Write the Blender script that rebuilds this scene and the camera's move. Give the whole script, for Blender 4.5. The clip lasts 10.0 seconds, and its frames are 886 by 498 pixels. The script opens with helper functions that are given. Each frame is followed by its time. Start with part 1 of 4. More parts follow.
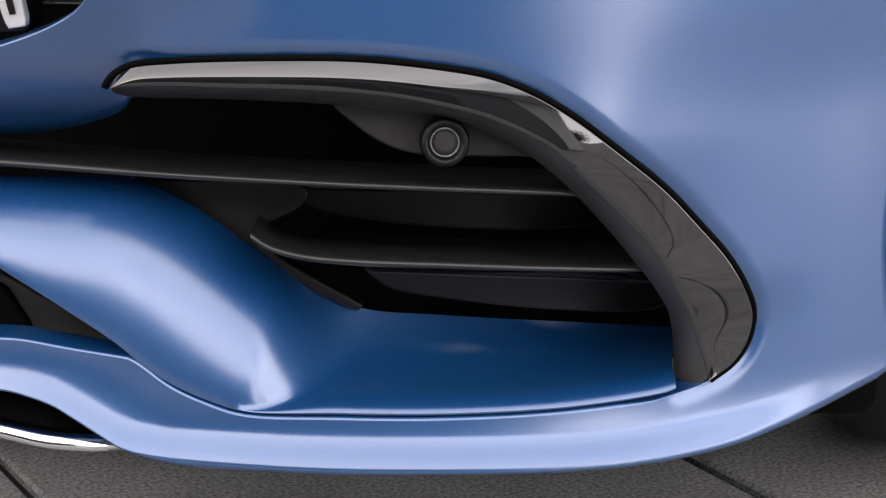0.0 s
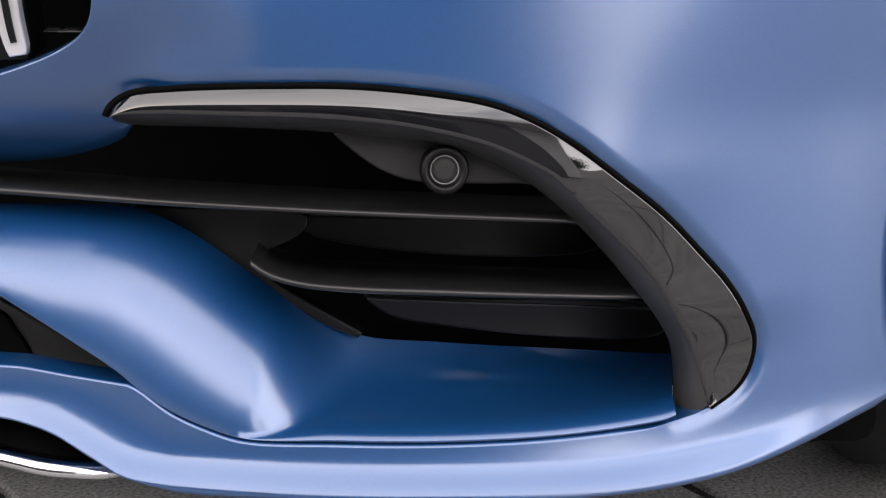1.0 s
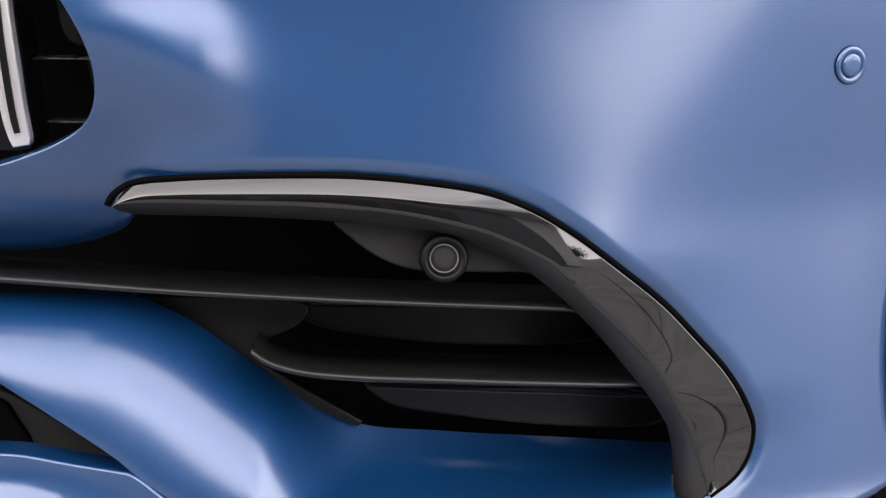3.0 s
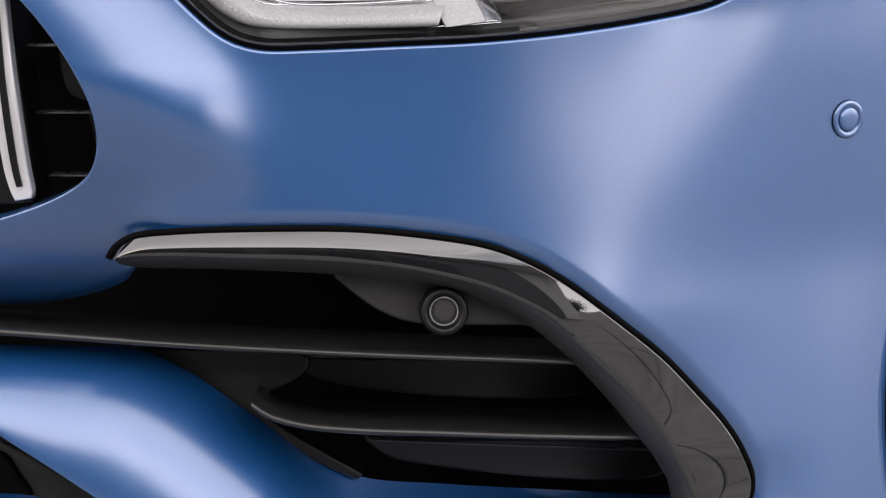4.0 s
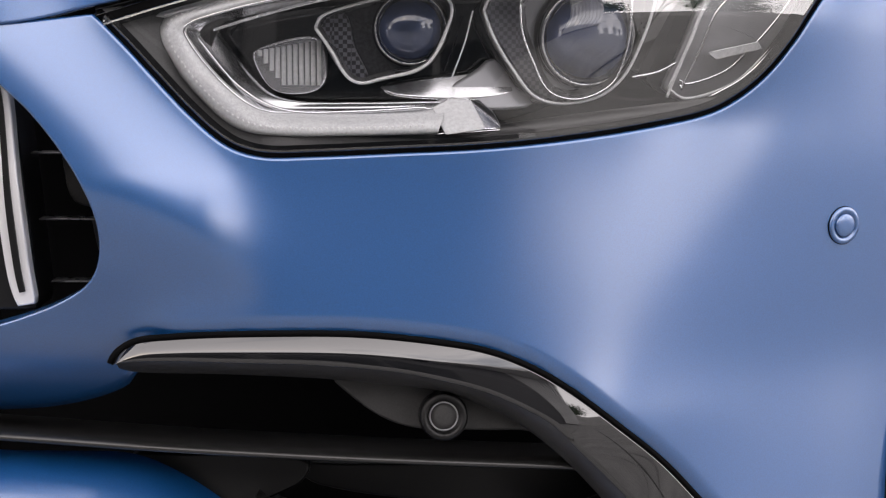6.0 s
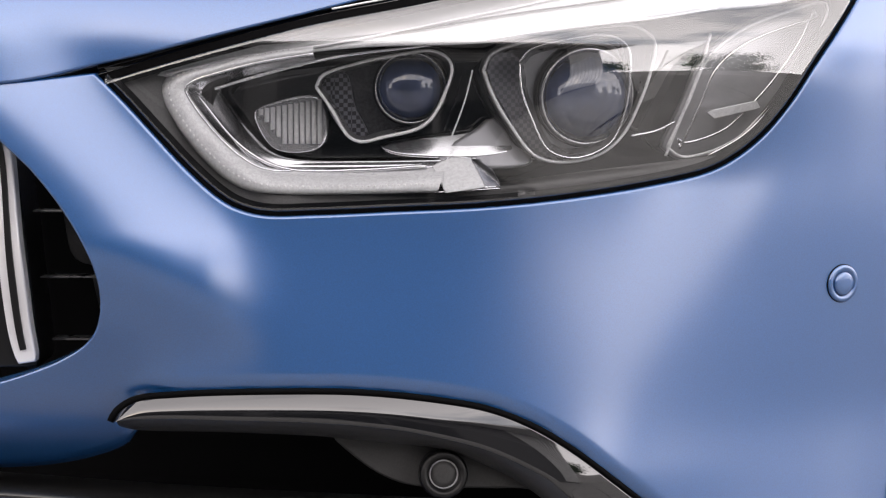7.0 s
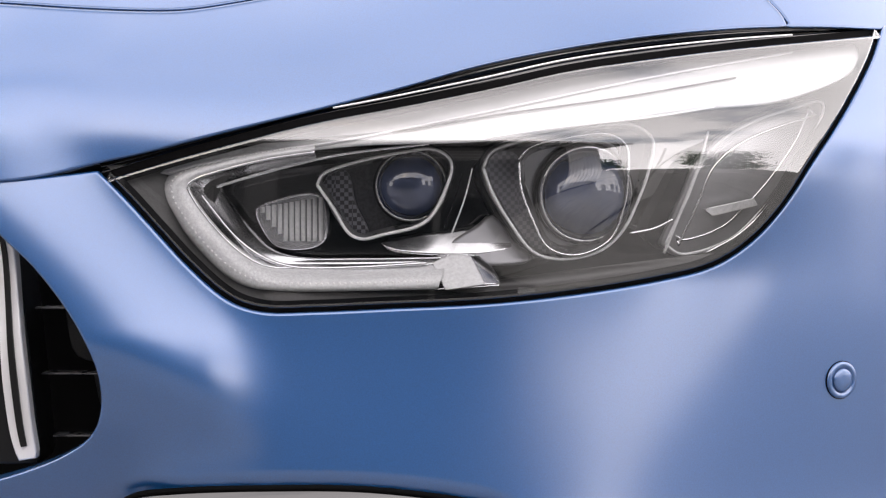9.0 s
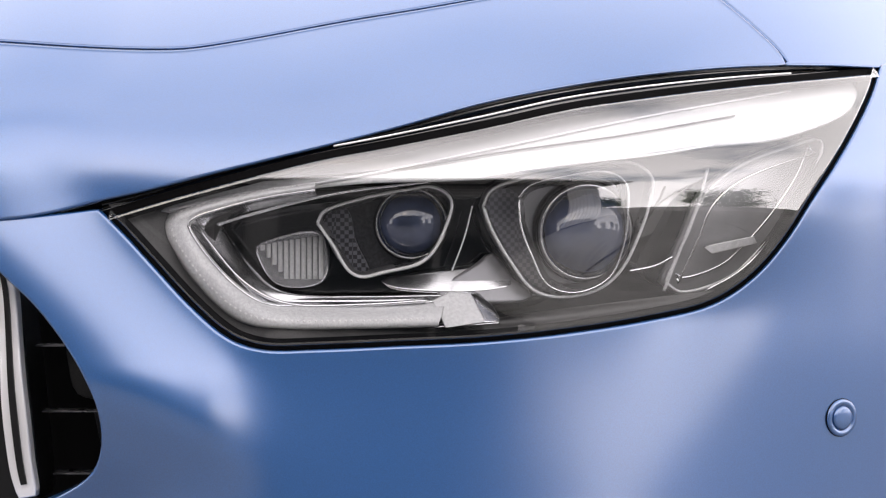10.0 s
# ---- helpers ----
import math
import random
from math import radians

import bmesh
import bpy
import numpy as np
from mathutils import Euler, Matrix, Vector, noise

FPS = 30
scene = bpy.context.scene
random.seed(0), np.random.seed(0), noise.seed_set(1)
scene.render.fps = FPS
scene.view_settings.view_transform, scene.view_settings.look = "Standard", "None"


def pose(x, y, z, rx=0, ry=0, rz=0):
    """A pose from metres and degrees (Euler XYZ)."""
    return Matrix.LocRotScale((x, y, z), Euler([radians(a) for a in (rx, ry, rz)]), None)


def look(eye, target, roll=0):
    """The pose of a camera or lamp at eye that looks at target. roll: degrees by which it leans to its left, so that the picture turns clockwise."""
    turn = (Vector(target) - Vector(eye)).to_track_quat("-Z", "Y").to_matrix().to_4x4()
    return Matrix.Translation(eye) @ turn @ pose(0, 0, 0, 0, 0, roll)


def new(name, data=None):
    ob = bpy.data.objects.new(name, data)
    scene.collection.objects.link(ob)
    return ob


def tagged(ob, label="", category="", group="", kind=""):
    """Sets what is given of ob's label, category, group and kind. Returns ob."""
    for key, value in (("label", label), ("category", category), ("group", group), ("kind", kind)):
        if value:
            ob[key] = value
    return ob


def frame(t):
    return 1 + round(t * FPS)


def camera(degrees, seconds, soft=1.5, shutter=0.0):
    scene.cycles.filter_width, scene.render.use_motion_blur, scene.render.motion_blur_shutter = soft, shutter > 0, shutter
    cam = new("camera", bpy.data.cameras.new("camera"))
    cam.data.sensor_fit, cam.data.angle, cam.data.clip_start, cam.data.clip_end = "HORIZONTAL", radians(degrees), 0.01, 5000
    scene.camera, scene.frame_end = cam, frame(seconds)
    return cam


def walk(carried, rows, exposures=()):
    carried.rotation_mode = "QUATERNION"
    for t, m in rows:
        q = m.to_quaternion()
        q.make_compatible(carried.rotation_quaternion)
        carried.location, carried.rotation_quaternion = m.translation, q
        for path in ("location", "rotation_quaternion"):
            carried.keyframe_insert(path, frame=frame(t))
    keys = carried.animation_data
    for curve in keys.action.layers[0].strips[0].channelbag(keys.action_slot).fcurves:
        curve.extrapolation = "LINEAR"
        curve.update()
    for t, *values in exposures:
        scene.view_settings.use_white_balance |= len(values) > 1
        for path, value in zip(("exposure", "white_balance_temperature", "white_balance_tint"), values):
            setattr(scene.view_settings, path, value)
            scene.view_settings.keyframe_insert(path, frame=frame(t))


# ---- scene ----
cam = camera(26.215, 10.0, soft=1.2)
ROWS = [
    (0.0, -0.0000, -16.061, -0.166, 0.059),
    (0.5, -0.0011, -15.668, -0.134, 0.048),
    (1.0, -0.0021, -15.219, -0.108, 0.038),
    (1.5, -0.0038, -14.733, -0.087, 0.030),
    (2.0, -0.0056, -14.087, -0.070, 0.023),
    (2.5, -0.0078, -13.358, -0.058, 0.017),
    (2.7, -0.0091, -12.997, -0.054, 0.014),
    (3.8, -0.0163, -11.169, -0.042, 0.005),
    (4.0, -0.0177, -10.829, -0.041, 0.004),
    (4.5, -0.0208, -10.048, -0.040, 0.001),
    (5.0, -0.0239, -9.243, -0.041, -0.001),
    (5.5, -0.0265, -8.469, -0.043, -0.002),
    (7.0, -0.0338, -5.823, -0.052, -0.003),
    (7.5, -0.0361, -5.108, -0.054, -0.003),
    (8.0, -0.0383, -4.348, -0.054, -0.003),
    (8.5, -0.0404, -3.658, -0.053, -0.002),
    (9.0, -0.0426, -2.882, -0.049, -0.002),
    (9.5, -0.0440, -2.274, -0.043, -0.001),
    (10.0, -0.0454, -1.740, -0.033, -0.001),
]
EXPOSURE = 0.16
walk(cam, [(t, pose(0, y, 0.75, 90 + pitch, roll, yaw)) for t, y, pitch, roll, yaw in ROWS], [(0, EXPOSURE, 6700, 12), (10, EXPOSURE, 6700, 12)])
SKY_STRENGTH, CLOUD, SUN_POWER, SLAB_X = 0.36, 12.8, 3.0, 0.30

# ---------- design lines of the front, in elevation (x, z), metres ----------
TRIM_OUTER = [(-0.2646, 0.4596), (-0.2605, 0.4674), (-0.2457, 0.477), (-0.2128, 0.481), (-0.1339, 0.4834), (-0.0638, 0.4825), (-0.0007, 0.4754), (0.0373, 0.4677), (0.073, 0.4532), (0.1047, 0.4338), (0.1417, 0.4052), (0.1803, 0.3719), (0.2101, 0.3397), (0.2355, 0.3104), (0.2513, 0.2848), (0.2607, 0.2589), (0.2566, 0.235), (0.2441, 0.2173), (0.2235, 0.2046), (0.197, 0.1981)]
TRIM_RIDGE = [(-0.2582, 0.4612), (-0.2454, 0.4626), (-0.2126, 0.4631), (-0.1688, 0.4619), (-0.0988, 0.4599), (-0.0375, 0.4544), (-0.0006, 0.447), (0.033, 0.4376), (0.0641, 0.4239), (0.0888, 0.4093), (0.1141, 0.3833), (0.1427, 0.3532), (0.1718, 0.3204), (0.1917, 0.2859), (0.2105, 0.2442), (0.2219, 0.2077)]
TRIM_INNER = [(-0.2598, 0.4506), (-0.2487, 0.4484), (-0.1726, 0.4464), (-0.092, 0.4426), (-0.0384, 0.437), (-0.0006, 0.432), (0.0292, 0.4212), (0.0611, 0.4051), (0.0934, 0.3798), (0.1221, 0.3494), (0.1514, 0.314), (0.1764, 0.281), (0.1925, 0.2501), (0.1985, 0.2253), (0.2007, 0.1887)]
INTAKE_TOP = [(-0.5569, 0.4135), (-0.4319, 0.414), (-0.3618, 0.4172), (-0.3336, 0.4191), (-0.3, 0.4256), (-0.2705, 0.4364), (-0.2586, 0.4448)]
SEAM = [(0.197, 0.1976), (0.1901, 0.1976), (0.1707, 0.1943), (0.0996, 0.1918), (0.0001, 0.1927), (-0.0833, 0.195), (-0.1602, 0.1978), (-0.1874, 0.2058), (-0.2188, 0.2203), (-0.2455, 0.2404), (-0.2522, 0.2441)]
SHELF = [(-0.2522, 0.2441), (-0.2947, 0.252), (-0.3347, 0.26), (-0.3526, 0.2614), (-0.4422, 0.2659), (-0.5408, 0.268)]
LIP_LEFT = [(-0.5393, 0.224), (-0.441, 0.2283), (-0.3512, 0.2253), (-0.3331, 0.2218), (-0.3105, 0.2143), (-0.2882, 0.2013), (-0.2594, 0.1825)]
LIP_BOTTOM = [(-0.2594, 0.1825), (-0.2485, 0.1776), (-0.2177, 0.1712), (-0.1276, 0.1655), (0.0003, 0.1616), (0.0989, 0.1578), (0.1456, 0.1569), (0.1935, 0.1578), (0.243, 0.1616), (0.2946, 0.171), (0.3487, 0.1837), (0.3877, 0.1921), (0.4069, 0.197)]
ARCH = [(0.4069, 0.197), (0.393, 0.2144), (0.3836, 0.2366), (0.3783, 0.2772), (0.3776, 0.3165), (0.3808, 0.3499), (0.3915, 0.3966), (0.4179, 0.4559)]
LAMP_LOWER = [(0.3958, 0.8623), (0.3823, 0.8369), (0.359, 0.8032), (0.3338, 0.7687), (0.3117, 0.7392), (0.2914, 0.7094), (0.267, 0.6812), (0.2427, 0.6626), (0.2185, 0.6512), (0.1703, 0.6412), (0.099, 0.6319), (0.0301, 0.6261), (-0.0379, 0.6232), (-0.1012, 0.6205), (-0.1419, 0.6201), (-0.1643, 0.6257), (-0.18, 0.6348), (-0.2047, 0.657), (-0.2317, 0.6862), (-0.2542, 0.711), (-0.2759, 0.7331)]
LAMP_UPPER = [(-0.2759, 0.7331), (-0.2188, 0.7502), (-0.1603, 0.7661), (-0.1017, 0.7807), (-0.0383, 0.7927), (0.0349, 0.8077), (0.1004, 0.8228), (0.1729, 0.8345), (0.2486, 0.8449), (0.329, 0.8543), (0.3958, 0.8623)]
CREASE = [(-0.2759, 0.7331), (-0.3065, 0.7296), (-0.3481, 0.7262), (-0.4345, 0.7227), (-0.5666, 0.7204)]
GRILLE = [(-0.5118, 0.7495), (-0.404, 0.7325), (-0.366, 0.7067), (-0.3408, 0.6829), (-0.3197, 0.6626), (-0.2985, 0.636), (-0.2814, 0.6087), (-0.2713, 0.5857), (-0.2673, 0.5657), (-0.2678, 0.5482), (-0.2727, 0.5317), (-0.2833, 0.5183), (-0.3025, 0.5058), (-0.326, 0.4955), (-0.3542, 0.4862), (-0.4249, 0.4682), (-0.5434, 0.4497)]
HOOD_EDGE = [(-0.5703, 0.726), (-0.4356, 0.7279), (-0.3487, 0.7296), (-0.3156, 0.734), (-0.2765, 0.7438), (-0.2417, 0.7515), (-0.1741, 0.7688), (-0.102, 0.7867), (-0.0385, 0.8034), (0.0305, 0.8235), (0.1014, 0.8387), (0.1746, 0.8506), (0.2508, 0.8588), (0.2971, 0.8617)]
FENDER_EDGE = [(0.2983, 0.8617), (0.3476, 0.8629), (0.3963, 0.8634), (0.4464, 0.8685)]
SHUT = [(-0.6273, 0.8809), (-0.4766, 0.875), (-0.3804, 0.8714), (-0.3055, 0.8677), (-0.2369, 0.8662), (-0.213, 0.8677), (-0.1751, 0.8743), (-0.0894, 0.892), (-0.0167, 0.9053), (0.0474, 0.9183), (0.108, 0.9315), (0.1877, 0.9547)]
FENDER_LINE = [(0.2133, 0.9494), (0.2454, 0.9212), (0.2723, 0.8941), (0.2907, 0.8731), (0.2976, 0.8612)]
BLADE_TOP = [(-0.5577, 0.38), (-0.4328, 0.3786), (-0.3634, 0.376), (-0.3092, 0.3736), (-0.2573, 0.3687), (-0.2143, 0.3482), (-0.1638, 0.3109), (-0.108, 0.2683), (-0.0701, 0.2489), (-0.0001, 0.2372), (0.1088, 0.2189), (0.2156, 0.1974)]
BLADE_LOW = [(-0.5315, 0.4186), (-0.4147, 0.3616), (-0.3495, 0.3185), (-0.3059, 0.2902), (-0.2628, 0.2592), (-0.2454, 0.2437), (-0.2187, 0.2244), (-0.1873, 0.2099), (-0.1602, 0.2018), (-0.0833, 0.1991), (0.0001, 0.1967), (0.0995, 0.1958), (0.1707, 0.1984), (0.1862, 0.1999), (0.1934, 0.2018)]
SLAT_UPPER = [(-0.5443, 0.4054), (-0.4226, 0.3977), (-0.355, 0.3938), (-0.2195, 0.3843), (-0.0838, 0.3769), (-0.0004, 0.3725), (0.0525, 0.3694), (0.0987, 0.366), (0.1176, 0.3637)]
SLAT_LOWER = [(-0.1554, 0.336), (-0.1432, 0.3269), (-0.116, 0.3188), (-0.0751, 0.3145), (-0.0002, 0.3102), (0.0999, 0.3023), (0.1476, 0.2981), (0.1717, 0.297)]
BRACKET = [(-0.0888, 0.4395), (-0.0752, 0.4277), (-0.0571, 0.414), (-0.0389, 0.4048), (-0.0206, 0.4001), (0.0343, 0.3975), (0.0736, 0.3953), (0.0993, 0.3826), (0.0526, 0.4184), (-0.0115, 0.4329)]
SENSOR_UPPER = [(0.0008, 0.4115), (0.0207, 0.4112), (0.0125, 0.4113)]
SENSOR_SIDE = [(0.3391, 0.5575), (0.3385, 0.5734)]
BEZEL = [(-0.2612, 0.362), (-0.1164, 0.3544), (-0.1213, 0.3425), (-0.162, 0.3186), (-0.1479, 0.3028), (-0.1077, 0.2755), (-0.0696, 0.2522), (-0.1078, 0.2693), (-0.1645, 0.309), (-0.2164, 0.3441)]
WALLBAND = [(-0.1242, 0.345), (0.127, 0.3293), (0.1385, 0.3123), (-0.1145, 0.3324)]
LOWBAND = [(-0.0652, 0.2804), (0.1838, 0.2546), (0.1959, 0.2347), (-0.0119, 0.2573), (-0.046, 0.2661)]
LOWBAND_LINE = [(-0.0648, 0.2824), (-0.0002, 0.2783), (0.106, 0.2684), (0.1852, 0.2582)]
POCKET = [(-0.5548, 0.3686), (-0.3638, 0.2951), (-0.2622, 0.2253), (-0.3059, 0.2321), (-0.3474, 0.2406), (-0.563, 0.2459)]
POCKET_HOLE = [(-0.4534, 0.3024), (-0.362, 0.2876), (-0.3527, 0.2739), (-0.3419, 0.2566), (-0.3413, 0.2486), (-0.348, 0.2453), (-0.4571, 0.2477)]
FLAP = [(0.3111, 0.1366), (0.3965, 0.1548), (0.3929, 0.1326), (0.3337, 0.137)]
BAR_R = [(-0.3494, 0.6971), (-0.3452, 0.6796), (-0.3429, 0.6663), (-0.3401, 0.6264), (-0.3362, 0.5768), (-0.3339, 0.5296), (-0.3309, 0.5042)]
BAR_L = [(-0.3581, 0.6883), (-0.3551, 0.6707), (-0.3539, 0.6531), (-0.3524, 0.6131), (-0.3514, 0.5581), (-0.3482, 0.5202), (-0.3433, 0.5023)]
FIN = [(-0.3485, 0.6787), (-0.3424, 0.6429), (-0.3368, 0.5932), (-0.3343, 0.5363), (-0.3326, 0.4981)]
SLATS = [(-0.3343, 0.6229), (-0.3026, 0.6229), (-0.3302, 0.5684), (-0.2802, 0.5684), (-0.3239, 0.5149), (-0.2842, 0.5149)]
DRL_OUT = [(-0.1033, 0.7595), (-0.154, 0.7521), (-0.1907, 0.7447), (-0.2174, 0.7364), (-0.227, 0.7272), (-0.2265, 0.7161), (-0.2182, 0.701), (-0.1998, 0.6756), (-0.1769, 0.6526), (-0.1585, 0.6424), (-0.1309, 0.6387), (-0.0663, 0.6387), (-0.0041, 0.6401)]
DRL_IN = [(-0.1032, 0.7503), (-0.1447, 0.7438), (-0.1769, 0.7355), (-0.1976, 0.7286), (-0.204, 0.7231), (-0.199, 0.7125), (-0.1769, 0.6848), (-0.1561, 0.6664), (-0.1401, 0.659), (-0.1032, 0.6576), (-0.0387, 0.6586), (0.0028, 0.6618)]
RIM = [(-0.1042, 0.7438), (-0.146, 0.7363), (-0.1785, 0.727), (-0.1841, 0.7214), (-0.1739, 0.7051), (-0.1554, 0.6819), (-0.1414, 0.6693), (-0.1228, 0.6637), (-0.067, 0.6628), (0.0029, 0.6637)]
UPPER_ARM = [(-0.2258, 0.7343), (-0.1607, 0.7577), (-0.0862, 0.7756), (0.036, 0.8053), (0.178, 0.8311), (0.3567, 0.853), (0.3641, 0.8309), (0.2929, 0.7986), (0.1996, 0.7869), (0.102, 0.773), (0.0357, 0.7626), (-0.0673, 0.7587), (-0.1326, 0.7512)]
MOD1 = [(-0.1035, 0.7237), (-0.0989, 0.7326), (-0.0672, 0.7438), (-0.0299, 0.7513), (-0.0089, 0.7536), (0.0038, 0.7475), (0.0075, 0.7391), (0.0028, 0.7214), (-0.0088, 0.699), (-0.0205, 0.6901), (-0.0485, 0.6832), (-0.0672, 0.6793), (-0.0775, 0.684), (-0.0905, 0.705)]
MOD2 = [(0.0333, 0.7377), (0.0393, 0.7504), (0.0638, 0.7597), (0.1019, 0.7673), (0.1404, 0.7742), (0.1622, 0.7732), (0.1766, 0.7614), (0.1739, 0.74), (0.1645, 0.7115), (0.1505, 0.6838), (0.1312, 0.6678), (0.0973, 0.6617), (0.0758, 0.6677), (0.0568, 0.6908), (0.0402, 0.719)]
LOW_LINE = [(-0.1505, 0.6321), (-0.1209, 0.6303), (-0.0659, 0.6312), (-0.0063, 0.6334), (0.1003, 0.6405), (0.1724, 0.6478), (0.2213, 0.657), (0.2507, 0.671)]
TOP_LINE = [(-0.0884, 0.7863), (-0.0385, 0.796), (0.0351, 0.8117), (0.1009, 0.827), (0.1736, 0.8386), (0.2496, 0.8477), (0.3025, 0.8527)]
SWEEP = [(-0.0018, 0.6643), (0.0077, 0.6737), (0.0313, 0.6878), (0.0399, 0.6949), (0.048, 0.6878), (0.0576, 0.6734), (0.072, 0.6628), (0.0456, 0.6592)]
SIDE_LINE = [(0.3747, 0.8488), (0.364, 0.8248), (0.3359, 0.7839), (0.3074, 0.7447), (0.2816, 0.7112), (0.252, 0.6825), (0.2226, 0.666)]
MOD3 = [(0.1893, 0.6726), (0.2064, 0.7112), (0.2209, 0.7447), (0.2493, 0.7688), (0.3026, 0.7889), (0.333, 0.7942), (0.3226, 0.7643), (0.2954, 0.7252), (0.27, 0.6972), (0.2452, 0.676), (0.2029, 0.6642)]
BALL1 = [(-0.0265, 0.7229), (0.001, 0.723)]
BALL2 = [(0.1207, 0.7158), (0.1585, 0.7156)]
RIBS = [(-0.1554, 0.7021), (-0.1483, 0.7059), (-0.1034, 0.7125), (-0.1021, 0.6761), (-0.1389, 0.6723), (-0.1554, 0.6973)]
STRIP = [(-0.0488, 0.6743), (-0.0112, 0.6803), (0.0359, 0.6844), (0.0572, 0.6739), (0.0359, 0.6684), (-0.0395, 0.6705)]
CHROME_LINE = [(-0.5451, 0.214), (-0.4436, 0.2013), (-0.3514, 0.1903), (-0.2977, 0.1808), (-0.2725, 0.1763), (-0.2582, 0.1758)]


# ---------- world and light ----------
world = bpy.data.worlds.new("world")
scene.world = world
world.use_nodes = True
wn, wl = world.node_tree.nodes, world.node_tree.links
wn.clear()
SUN_EL, SUN_AZ = 20.0, 207.0
sky = wn.new("ShaderNodeTexSky")
sky.sky_type, sky.sun_disc = "NISHITA", False
sky.sun_elevation, sky.sun_rotation = radians(SUN_EL), radians(SUN_AZ)
sky.air_density, sky.dust_density = 1.0, 5.0
w_co = wn.new("ShaderNodeTexCoord")
w_map = wn.new("ShaderNodeMapping")
w_map.inputs["Scale"].default_value = (1.0, 1.0, 2.2)
w_noise = wn.new("ShaderNodeTexNoise")
w_noise.inputs["Scale"].default_value, w_noise.inputs["Detail"].default_value = 2.0, 9.0
w_noise.inputs["Roughness"].default_value = 0.58
w_ramp = wn.new("ShaderNodeValToRGB")
w_ramp.color_ramp.elements[0].position, w_ramp.color_ramp.elements[1].position = 0.28, 0.47
w_mix = wn.new("ShaderNodeMixRGB")
# broken cloud is brightest low down
w_up = wn.new("ShaderNodeSeparateXYZ")
w_grad = wn.new("ShaderNodeMapRange")
w_grad.inputs["To Min"].default_value, w_grad.inputs["To Max"].default_value = 1.05, 0.45
w_cloud = wn.new("ShaderNodeVectorMath")
w_cloud.operation = "SCALE"
w_cloud.inputs[0].default_value = (CLOUD * 1.01, CLOUD * 0.975, CLOUD)
wl.new(w_co.outputs["Generated"], w_up.inputs[0])
wl.new(w_up.outputs["Z"], w_grad.inputs["Value"])
wl.new(w_grad.outputs["Result"], w_cloud.inputs["Scale"])
wl.new(w_cloud.outputs["Vector"], w_mix.inputs[2])
w_bg = wn.new("ShaderNodeBackground")
w_bg.inputs["Strength"].default_value = SKY_STRENGTH
w_out = wn.new("ShaderNodeOutputWorld")
wl.new(w_co.outputs["Generated"], w_map.inputs["Vector"])
wl.new(w_map.outputs["Vector"], w_noise.inputs["Vector"])
wl.new(w_noise.outputs["Fac"], w_ramp.inputs["Fac"])
wl.new(w_ramp.outputs["Color"], w_mix.inputs["Fac"])
wl.new(sky.outputs["Color"], w_mix.inputs[1])
wl.new(w_mix.outputs["Color"], w_bg.inputs["Color"])
wl.new(w_bg.outputs["Background"], w_out.inputs["Surface"])

sun = new("sun", bpy.data.lights.new("sun", "SUN"))
sun.data.energy, sun.data.angle, sun.data.color = SUN_POWER, radians(1.0), (1.0, 0.95, 0.88)
sun.matrix_basis = look((0, 0, 0), (-math.sin(radians(SUN_AZ)) * math.cos(radians(SUN_EL)),
                                   -math.cos(radians(SUN_AZ)) * math.cos(radians(SUN_EL)), -math.sin(radians(SUN_EL))))


